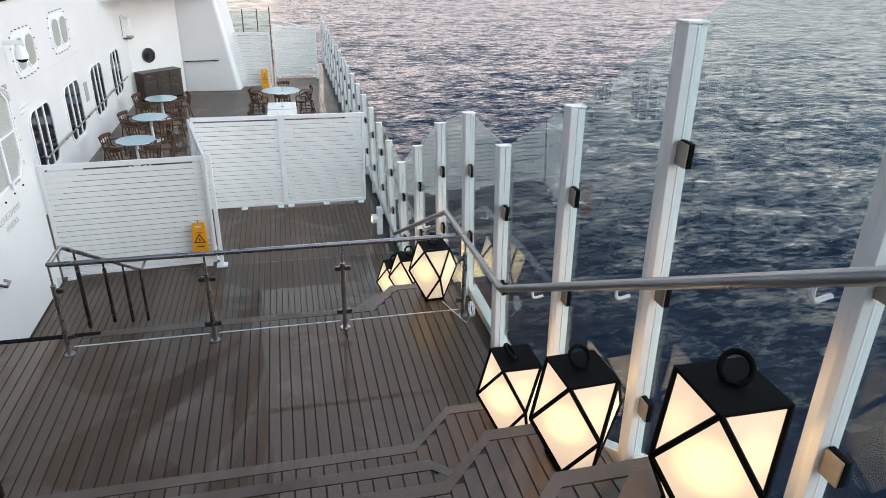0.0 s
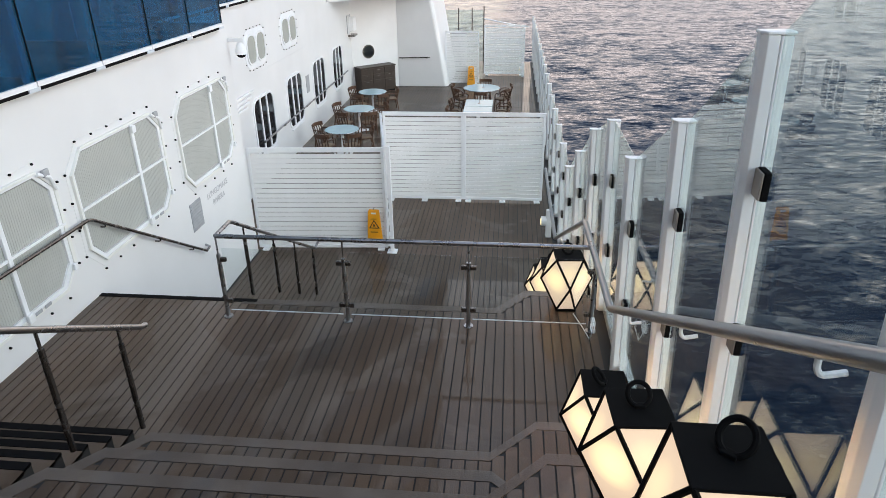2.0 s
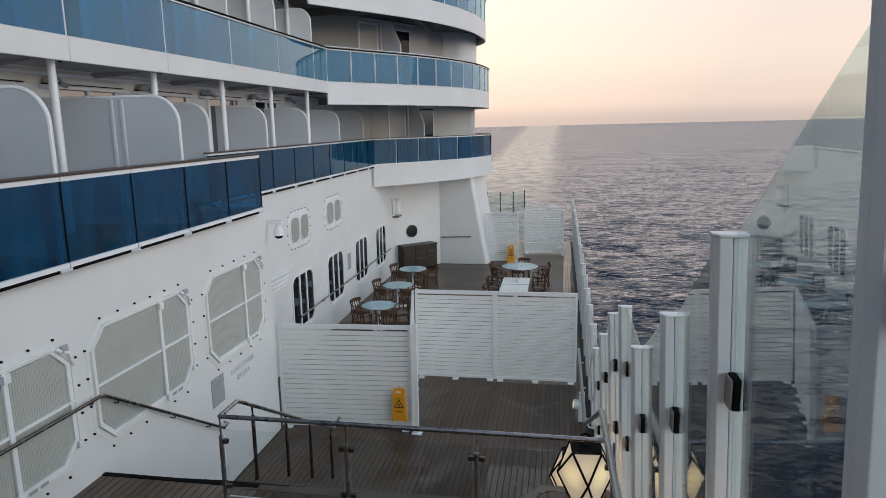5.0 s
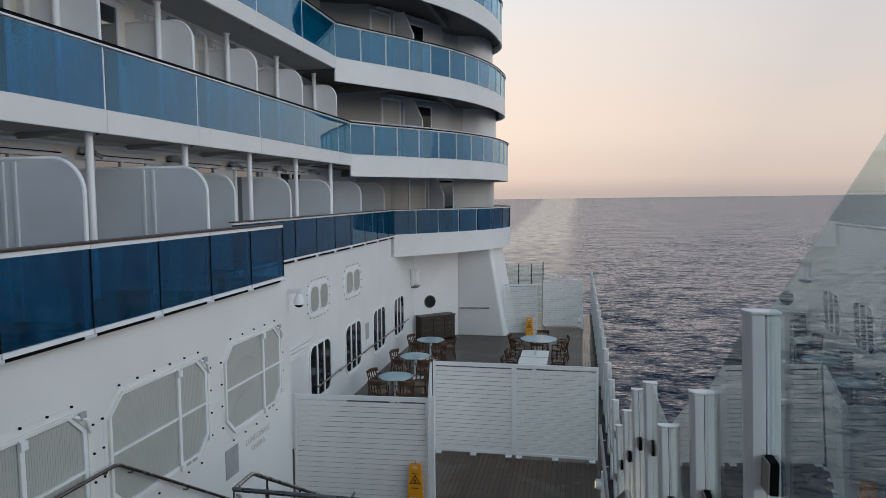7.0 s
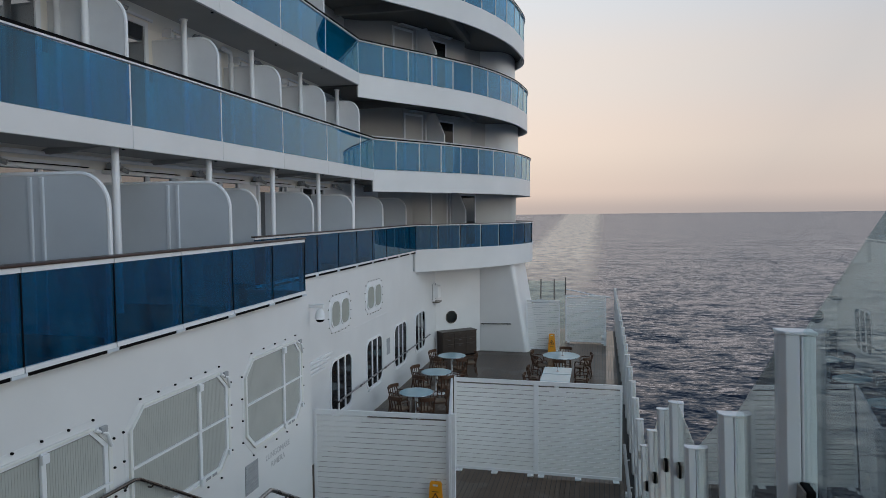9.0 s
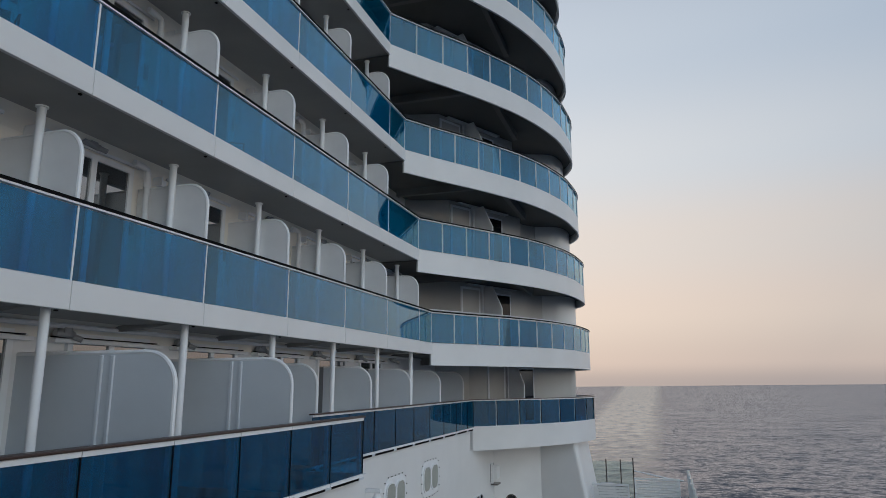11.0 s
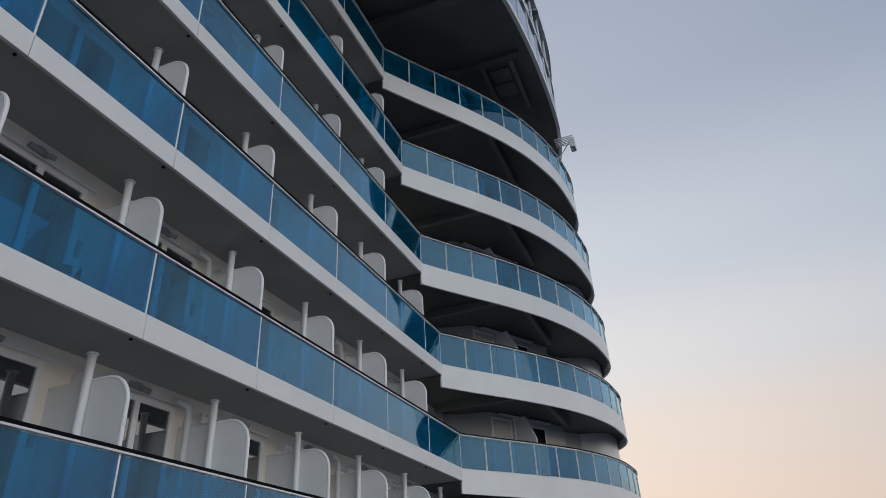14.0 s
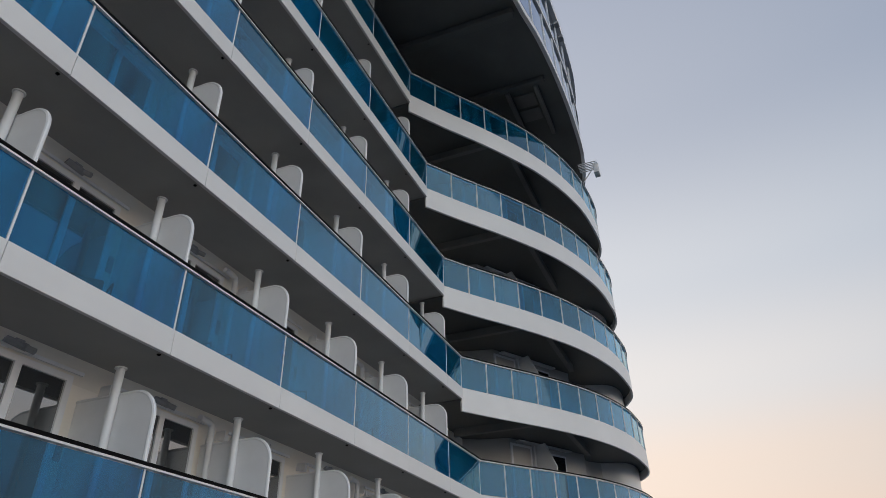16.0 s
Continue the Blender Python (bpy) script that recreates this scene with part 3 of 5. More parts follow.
LAMP_MESH = Geo().box(0, 0.16, -0.06, 0.06, 0, 0.07).tube([(0.10, -0.16, 0.0), (0.10, 0.14, -0.02)], 0.05, 10).tube([(0.16, 0.10, -0.05), (0.24, 0.16, -0.09)], 0.04, 8).mesh("bulkhead_lamp", GREY_VENT)


def cabin_front(deck, p, q, z):
    """Panel, slanted divider, door and hood on a straight cabin front from p to q above the floor z."""
    a, b = Vector(p), Vector(q)
    t = (b - a).normalized()
    d = Vector((t.y, -t.x))

    def slab(name, m, s0, s1, o0, o1, z0, z1, parent, label=""):
        c = [a + t * s0 + d * o0, a + t * s1 + d * o0, a + t * s1 + d * o1, a + t * s0 + d * o1]
        return part(name, Geo().prism([tuple(v) for v in c], z0, z1), m, parent, label)

    pn = slab("cabin_panel", WHITE_METAL, 0.02, 0.98, 0.001, 0.05, z, z + 2.24, deck, "white framed cabin panel")
    slab("inset", CORE, 0.10, 0.90, 0.051, 0.056, z + 0.08, z + 2.16, pn)
    slab("corner_post", WHITE_METAL, 1.04, 1.12, 0.0, 0.10, z, z + 2.30, deck)
    prof = [(0.0, 0.0), (0.88, 0.0), (0.88, 1.50), (0.46, 2.30), (0.0, 2.30)]
    v = [(*(a + t * (1.16 + k) + d * u), z + w) for k in (0.0, 0.05) for u, w in prof]
    part("divider", Geo().add(v, [(0, 1, 2, 3, 4), (9, 8, 7, 6, 5)] + [(i, (i + 1) % 5, 5 + (i + 1) % 5, 5 + i) for i in range(5)]), WHITE_METAL, deck, "white slanted balcony divider")
    dr = slab("cabin_door", WHITE_METAL, 1.68, 2.66, 0.001, 0.04, z, z + 2.16, deck, "white framed cabin door")
    slab("door_pane", DARK_GLASS, 1.75, 2.59, 0.041, 0.05, z + 0.06, z + 2.09, dr, "dark door glass")
    slab("door_hood", WHITE_METAL, 0.30, 2.85, 0.0, 0.18, z + 2.31, z + 2.35, deck)


def balcony_deck(level):
    zf = FASCIA_Z + DECK_H * (level - 2)
    ky = 19.34 - 1.17 * (level - 2)
    deck = thing("balcony_deck", "white balcony deck with blue glass balustrade panels and dark rail", "balcony", "stacked balcony decks")
    deck.location = (0, 0, zf)
    tower = [(x, ky + dy) for dy, x in TOWER]
    line = curve_fine(tower)
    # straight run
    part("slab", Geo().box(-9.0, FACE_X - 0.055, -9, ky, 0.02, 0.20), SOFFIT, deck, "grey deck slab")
    part("deck_covering", Geo().box(BACK_X, FACE_X - 0.06, -9, ky, 0.201, 0.212), DECK_COVER, deck, "pale deck covering")
    ys = [y for y in JOINTS if y < ky - 0.4] + [ky]
    for a, b in zip([JOINTS[0] - BAY] + ys, ys):
        part("fascia_panel", Geo().box(FACE_X - 0.05, FACE_X + 0.01, a + 0.004, b - 0.004, 0.0, 0.34), WHITE, deck, "white painted fascia panel", bevel=0.006)
        part("glass_panel", Geo().box(FACE_X - 0.03, FACE_X - 0.015, a + 0.02, b - 0.02, 0.35, 1.22), BLUE, deck, "blue tinted balustrade glass").visible_shadow = False
        part("glass_post", Geo().box(FACE_X - 0.050, FACE_X - 0.012, b - 0.011, b + 0.011, 0.34, 1.24), WHITE_METAL, deck)
    part("top_rail", Geo().box(FACE_X - 0.055, FACE_X + 0.02, -9, ky, 1.235, 1.26), WHITE_METAL, deck)
    part("rail_cap", Geo().box(FACE_X - 0.07, FACE_X + 0.03, -9, ky + 0.02, 1.262, 1.30), BLACK, deck, "black rail cap")
    part("back_wall", Geo().box(BACK_X - 0.1, BACK_X, -9, ky + 2.5, 0.2, DECK_H), CABIN_WALL, deck, "cream cabin wall")
    # rounded cove between soffit and cabin wall
    cove = [(BACK_X, 0.02), (BACK_X, -0.22)] + [(BACK_X + 0.24 * (1 - math.cos(radians(a))), -0.22 + 0.24 * math.sin(radians(a))) for a in (18, 36, 54, 72, 90)]
    part("soffit_cove", Geo().extrude(cove, "y", -9, ky - 0.1), CABIN_WALL, deck, "cream curved ceiling edge", smooth=True)
    for k, y in enumerate(ys[:-1]):
        part("fascia_clip", CLIP, None, deck, "black steel clip", at=pose(FACE_X - 0.09, y - 0.08, 0.0))
        pt = part("partition", PART_MESH, None, deck, "white balcony divider with rounded corner", at=pose(BACK_X, y, 0.22))
        part("edge_trim", PART_TRIM, None, pt)
        part("post_flange", FLANGE_MESH, None, deck, at=pose(-6.34, y - 0.09, DECK_H - 0.11))
        part("post", POST_MESH, None, deck, at=pose(-6.34, y - 0.09, 0.05))
        if k % 2:
            part("drain_pipe", PIPE_MESH, None, deck, at=pose(BACK_X + 0.20, y - 0.06, 0.16))
        d = part("balcony_door", DOOR_FRAME, None, deck, "white framed sliding balcony door", at=pose(BACK_X, y + 0.62, 0.2))
        part("door_pane", DOOR_PANE, None, d, "dark sky reflecting glass")
        part("door_hood", DOOR_HOOD, None, d)
        part("bulkhead_lamp", LAMP_MESH, None, deck, "grey bulkhead lamp", at=pose(BACK_X, y + 1.27, 2.60))
        part("wall_box", WALL_BOX, None, deck, at=pose(BACK_X, y + 0.38, 2.38))
        part("wall_plate", WALL_PLATE, None, deck, "grey wall plate", at=pose(BACK_X, y - 0.10, 1.58))
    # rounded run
    part("tower_slab", Geo().prism([(FACE_X - 0.03, ky)] + offset(line, 0.06)[1:] + [(-9.0, line[-1][1]), (-9.0, ky)], -0.02, 0.21), SHADED_SOFFIT, deck, "rounded deck slab darkened as in shade")
    part("tower_fascia", strip_open(line, 0.0, 0.06, -0.32, 0.34), WHITE, deck, "white rounded fascia", smooth=True)
    pts = smooth_line(line, 0.95)
    for a, b in zip(pts, pts[1:]):
        u = (Vector(b) - Vector(a)).normalized() * 0.02
        part("glass_panel", pane((a[0] + u.x - 0.02, a[1] + u.y), (b[0] - u.x - 0.02, b[1] - u.y), 0.36, 1.22), BLUE, deck, "blue tinted balustrade glass").visible_shadow = False
        part("glass_post", Geo().box(b[0] - 0.03, b[0] + 0.005, b[1] - 0.010, b[1] + 0.010, 0.34, 1.24), WHITE_METAL, deck)
    part("top_rail", strip_open(line, -0.02, 0.05, 1.235, 1.26), WHITE_METAL, deck, smooth=True)
    inner_line = offset(line, 0.22)[1:34]
    rail_in = part("inner_rail", Geo().tube([(*p, 1.36) for p in inner_line], 0.020, 8), WHITE_METAL, deck, "thin white inner rail", smooth=True)
    for p in inner_line[2::6]:
        part("rail_stub", Geo().tube([(*p, 1.10), (*p, 1.35)], 0.013, 6), WHITE_METAL, rail_in)
    part("rail_cap", strip_open(line, -0.03, 0.07, 1.262, 1.30), BLACK, deck, "black rail cap", smooth=True)
    nook = curve_fine([(-3.91, ky + 6.30), (-4.08, ky + 6.75), (-3.98, ky + 7.35), (-3.62, ky + 7.80)], 4)
    outline = [(-8.6, ky - 0.4), (-8.2, ky + 1.6), (-6.6, ky + 2.75), (-5.66, ky + 3.0)] + nook + [(-3.62, ky + 11.2), (-4.9, ky + 12.2), (-9.0, ky + 12.2), (-9.0, ky - 0.4)]
    column = curve_fine([(-3.61, ky + 7.82), (-3.30, ky + 7.93), (-2.98, ky + 8.05), (-2.72, ky + 8.32), (-2.55, ky + 8.80), (-2.50, ky + 9.5), (-2.60, ky + 10.3), (-3.0, ky + 11.2)], 4)
    # same paint as the core wall, left full white to read as lit
    part("column", Geo().prism(column + [(-3.61, ky + 11.2)], 0.2, DECK_H - 0.021), WHITE, deck, "white rounded column", smooth=True)
    part("core_wall", Geo().prism(outline, 0.2, DECK_H - 0.021), CORE, deck, "rounded cabin wall greyed as in shade", smooth=True)
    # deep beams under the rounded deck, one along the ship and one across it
    part("deck_beam", Geo().box(-3.70, -3.55, ky + 3.45, ky + 6.7, -0.27, -0.021), HALF_SHADED_SOFFIT, deck, "grey deck beam")
    part("deck_beam", Geo().box(-6.9, -4.16, ky + 2.45, ky + 2.60, -0.25, -0.021), HALF_SHADED_SOFFIT, deck, "grey deck beam")
    cabin_front(deck, (-5.66, ky + 3.0), (-3.92, ky + 6.25), 0.21)
    return deck


for level in range(2, 8):
    balcony_deck(level)

# ---- first balcony deck, with a wider near part ----
first = thing("promenade_balcony", "long white balcony deck with deep blue glass balustrade and brown rail", "balcony", "stacked balcony decks")
first.location = (0, 0, 2.70)
L1_KINK = 23.9
l1_tower = curve_fine([(AFT_X + 0.012, L1_KINK), (-5.0, 24.65), (-4.3, 25.5), (-3.6, 26.4), (-2.95, 27.4), (-2.45, 28.5), (-2.12, 29.6), (-2.03, 30.4), (-2.2, 31.6), (-2.8, 32.8), (-3.8, 33.8), (-4.8, 34.4)])
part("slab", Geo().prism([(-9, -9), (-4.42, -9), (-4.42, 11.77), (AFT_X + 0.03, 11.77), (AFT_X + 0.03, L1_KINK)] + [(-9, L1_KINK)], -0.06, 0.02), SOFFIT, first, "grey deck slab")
part("deck_covering", Geo().box(BACK_X, -4.46, -9, 11.7, 0.021, 0.030).box(BACK_X, AFT_X - 0.02, 11.7, L1_KINK, 0.021, 0.030), DARK_COVER, first, "dark deck covering")
near = [11.75 - 1.243 * j for j in range(17)][::-1]
for a, b in zip(near, near[1:]):
    part("glass_panel", Geo().box(-4.415, -4.40, a + 0.0075, b - 0.0075, 0.03, 0.93), DEEP_BLUE, first, "deep blue balustrade glass").visible_shadow = False
    part("bottom_rail", Geo().box(-4.45, -4.385, a + 0.01, b - 0.01, -0.03, 0.025), WHITE_METAL, first)
    part("top_rail", Geo().box(-4.45, -4.385, a + 0.006, b - 0.006, 0.935, 0.985), WHITE_METAL, first)
    part("foot", Geo().box(-4.47, -4.375, b - 0.16, b + 0.02, -0.066, -0.032), PARTITION, first)
    part("channel", Geo().box(-4.495, -4.388, a + 0.022, b - 0.162, -0.068, -0.034), BLACK, first, "black gap under the glass")
    part("joint_seal", Geo().box(-4.425, -4.392, b - 0.007, b + 0.007, 0.028, 0.933), BLACK, first, "black rubber joint")
    part("glass_post", Geo().box(-4.47, -4.42, b - 0.10, b - 0.05, 0.0, 0.93), WHITE_METAL, first)
part("rail_cap", Geo().box(-4.50, -4.36, near[0], 11.77, 0.988, 1.02), BLACK_RAIL, first, "varnished dark brown rail cap", bevel=0.01)
far = [(AFT_X + 0.05, 12.18)] + [(AFT_X + 0.05, 12.48 + 1.33 * i) for i in range(9)] + [(AFT_X + 0.05, L1_KINK)]
for a, b in zip(far, far[1:]):
    part("glass_panel", Geo().box(a[0] - 0.02, a[0] - 0.005, a[1] + 0.0075, b[1] - 0.0075, 0.05, 0.95), DEEP_BLUE, first, "deep blue balustrade glass").visible_shadow = False
    part("bottom_rail", Geo().box(a[0] - 0.04, a[0] + 0.015, a[1] + 0.01, b[1] - 0.01, 0.0, 0.045), WHITE_METAL, first)
    part("foot", Geo().box(a[0] - 0.05, a[0] + 0.022, b[1] - 0.14, b[1] + 0.02, -0.05, -0.002), PARTITION, first)
    part("channel", Geo().box(a[0] - 0.05, a[0] + 0.012, a[1] + 0.022, b[1] - 0.142, -0.05, -0.002), BLACK, first, "black gap under the glass")
    part("joint_seal", Geo().box(a[0] - 0.026, a[0] + 0.003, b[1] - 0.007, b[1] + 0.007, 0.047, 0.953), BLACK, first, "black rubber joint")
    part("glass_post", Geo().box(a[0] - 0.06, a[0] - 0.025, b[1] - 0.03, b[1] + 0.0, 0.0, 0.95), WHITE_METAL, first)
part("top_rail", Geo().box(AFT_X + 0.01, AFT_X + 0.065, 12.17, L1_KINK, 0.955, 0.99), WHITE_METAL, first)
part("rail_cap", Geo().box(AFT_X - 0.03, AFT_X + 0.10, 12.17, L1_KINK + 0.02, 0.992, 1.02), BLACK_RAIL, first, "varnished dark brown rail cap", bevel=0.01)
part("tower_slab", Geo().prism([(AFT_X, L1_KINK)] + offset(l1_tower, 0.06)[1:] + [(-9, 34.4), (-9, L1_KINK)], -0.74, 0.02), WHITE, first, "white rounded deck slab")
part("tower_fascia", strip_open(l1_tower, 0.0, 0.06, -0.76, 0.04), WHITE, first, "white rounded fascia", smooth=True)
pts = smooth_line(l1_tower, 1.05)
for a, b in zip(pts, pts[1:]):
    u = (Vector(b) - Vector(a)).normalized() * 0.02
    part("glass_panel", pane((a[0] + u.x - 0.02, a[1] + u.y), (b[0] - u.x - 0.02, b[1] - u.y), 0.07, 0.95), DEEP_BLUE, first, "deep blue balustrade glass").visible_shadow = False
    part("glass_post", Geo().box(b[0] - 0.05, b[0] - 0.025, b[1] - 0.03, b[1] + 0.03, 0.04, 0.96), WHITE_METAL, first)
    part("joint_seal", Geo().box(b[0] - 0.022, b[0] + 0.004, b[1] - 0.014, b[1] + 0.014, 0.076, 0.953), BLACK, first, "black rubber joint")
part("bottom_rail", strip_open(l1_tower, -0.012, 0.04, 0.042, 0.075), WHITE_METAL, first, smooth=True)
part("top_rail", strip_open(l1_tower, -0.015, 0.05, 0.955, 0.99), WHITE_METAL, first, smooth=True)
part("rail_cap", strip_open(l1_tower, -0.03, 0.08, 0.992, 1.02), BLACK_RAIL, first, "varnished dark brown rail cap", smooth=True)
core = curve_fine([(-3.58, 29.3), (-3.10, 30.0), (-2.88, 30.3), (-2.82, 30.8), (-3.0, 31.6), (-3.6, 32.4)], 4)
part("core_wall", Geo().prism([(-7.1, 23.6), (-6.35, 25.9), (-5.72, 26.2), (-4.50, 28.1), (-4.1, 28.7)] + core + [(-4.9, 33.0), (-9.0, 33.0), (-9.0, 23.6)], 0.02, 2.39), CORE, first, "rounded cabin wall greyed as in shade", smooth=True)
cabin_front(first, (-5.72, 26.2), (-4.50, 28.1), 0.03)
part("back_wall", Geo().box(BACK_X - 0.1, BACK_X, -9, 25, 0.02, 2.44), WHITE, first, "white cabin wall")
BIG_TRIM, MID_TRIM = trim_mesh(2.43, 1.93, 0.40), trim_mesh(1.27, 1.93, 0.40)
BIG_PART = partition_mesh(2.43, 1.93, 0.40).mesh("partition", PARTITION, True)
MID_PART = partition_mesh(1.27, 1.93, 0.40).mesh("partition", PARTITION, True)
for y in (1.8, 4.4, 7.0, 9.6):
    part("edge_trim", BIG_TRIM, None, part("partition", BIG_PART, None, first, "pale grey balcony divider with rounded corner", at=pose(BACK_X, y, 0.03)))
for y in (1.8, 4.4, 7.0, 9.6):
    for x in (-5.72, -5.55):
        part("trim_strip", Geo().box(x, x + 0.06, y - 0.045, y + 0.045, 0.035, 1.93), PARTITION, first, bevel=0.012)
    
for j in JOINTS:
    if j < 20:
        d = part("balcony_door", DOOR_FRAME, None, first, "white framed sliding balcony door", at=pose(BACK_X, j - 1.10, 0.0))
        part("door_pane", DOOR_PANE, None, d, "dark sky reflecting glass")
        part("door_hood", Geo().extrude([(0, 2.14), (0.16, 2.14), (0.16, 2.19), (0, 2.21)], "y", -0.30, 1.75), WHITE_METAL, d)
        part("hood_slot", Geo().box(0.002, 0.08, -0.25, 1.70, 2.212, 2.228), BLACK, d, "black slot above the hood")
        part("ceiling_lamp", LAMP_MESH, None, first, "small grey ceiling lamp", at=pose(BACK_X + 0.02, j + 1.15, 2.27))
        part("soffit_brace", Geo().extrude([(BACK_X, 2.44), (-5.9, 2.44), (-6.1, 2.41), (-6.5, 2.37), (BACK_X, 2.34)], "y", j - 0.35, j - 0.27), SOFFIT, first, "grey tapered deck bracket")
part("ceiling_pipe", Geo().tube([(-6.9, -9, 2.36), (-6.9, 22, 2.36)], 0.035, 8), WHITE_METAL, first, smooth=True)
for y in (12.55, 15.18, 17.83, 20.45, 23.05):
    part("edge_trim", MID_TRIM, None, part("partition", MID_PART, None, first, "pale grey balcony divider with rounded corner", at=pose(BACK_X, y, 0.03)))
for j in JOINTS:
    if j < 18.5:
        part("post", POST_MESH, None, first, at=pose(-5.90, j - 0.10, 0.0))

# ---- overhang above the top balcony deck ----
over = thing("bridge_overhang", "white overhanging top deck with dark underside and slanted windows", "deck house")
z8 = FASCIA_Z + DECK_H * 6 - 0.28
o_line = curve_fine([(-2.32, 4.0), (-2.22, 11.5), (-2.11, 13.3), (-1.91, 14.7), (-1.77, 16.6), (-1.74, 19.0), (-1.88, 21.3), (-2.45, 23.4), (-4.0, 25.2)])
part("underside", Geo().prism(o_line + [(-12, 25.2), (-12, 4)], z8 + 0.13, z8 + 0.3), SHADED_SOFFIT, over, "underside darkened as in shade")
part("beam", Geo().box(-7.4, -2.35, 13.38, 13.66, z8 - 0.09, z8 + 0.13), SHADED_SOFFIT, over, "beam under the deck darkened as in shade", bevel=0.03)
part("beam", Geo().box(-7.4, -2.2, 16.4, 16.6, z8 - 0.03, z8 + 0.13), SHADED_SOFFIT, over, "beam under the deck darkened as in shade", bevel=0.02)
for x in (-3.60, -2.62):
    part("beam", Geo().box(x, x + 0.13, 16.61, 19.2, z8 - 0.07, z8 + 0.129), HALF_SHADED_SOFFIT, over, "grey beam under the deck", bevel=0.02)
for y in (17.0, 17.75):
    part("soffit_hatch", Geo().box(-3.40, -2.70, y, y + 0.62, z8 + 0.07, z8 + 0.129), HALF_SHADED_SOFFIT, over, "grey raised hatch", bevel=0.01)
part("fascia", strip_open(o_line, -0.02, 0.10, z8 - 0.03, z8 + 0.20), WHITE, over, "white fascia", smooth=True)
for za, zb in ((z8 + 0.20, z8 + 1.95), (z8 + 2.12, z8 + 3.9)):
    band = part("window_band", strip_open(o_line, 0.03, 0.12, za, zb), MIRROR_BLUE, over, "sky reflecting window band", smooth=True)
    for p in smooth_line(o_line, 1.15):
        part("mullion", Geo().box(p[0] - 0.03, p[0] + 0.005, p[1] - 0.018, p[1] + 0.018, za, zb), WHITE_METAL, band)
part("deck_edge", strip_open(o_line, -0.03, 0.12, z8 + 1.952, z8 + 2.118), WHITE, over, "white deck edge", smooth=True)
part("roof_edge", strip_open(o_line, -0.12, 0.15, z8 + 3.902, z8 + 4.2), WHITE, over, "white roof edge", smooth=True)
part("roof", Geo().prism(o_line + [(-12, 25.2), (-12, 4)], z8 + 3.92, z8 + 4.18), WHITE, over, "white roof")
for y in (17.6, 18.3):
    part("roof_bracket", Geo().box(-1.75, -1.58, y, y + 0.25, z8 + 3.7, z8 + 3.82), GREY_VENT, over, "grey roof edge bracket", bevel=0.02)

# ---- bolted windows of the forward wall ----


def octagon(y0, y1, z0, z1, c):
    return [(y0 + c, z0), (y1 - c, z0), (y1, z0 + c), (y1, z1 - c), (y1 - c, z1), (y0 + c, z1), (y0, z1 - c), (y0, z0 + c)]


def ring_plate(outer, inner, axis, a0, a1):
    """A frame between two outlines of the same number of corners."""
    n, g = len(outer), Geo()

    def put(p, a):
        q = list(p)
        q.insert("xyz".index(axis), a)
        return tuple(q)

    v = [put(p, a0) for p in outer] + [put(p, a1) for p in outer] + [put(p, a1) for p in inner] + [put(p, a0) for p in inner]
    f = []
    for i in range(n):
        j = (i + 1) % n
        for r in range(4):
            s = (r + 1) % 4
            f.append((r * n + i, r * n + j, s * n + j, s * n + i))
    return g.add(v, f)


BOLT = Geo().tube([(0, 0, 0), (0.022, 0, 0)], 0.014, 6).mesh("bolt", BLACK)


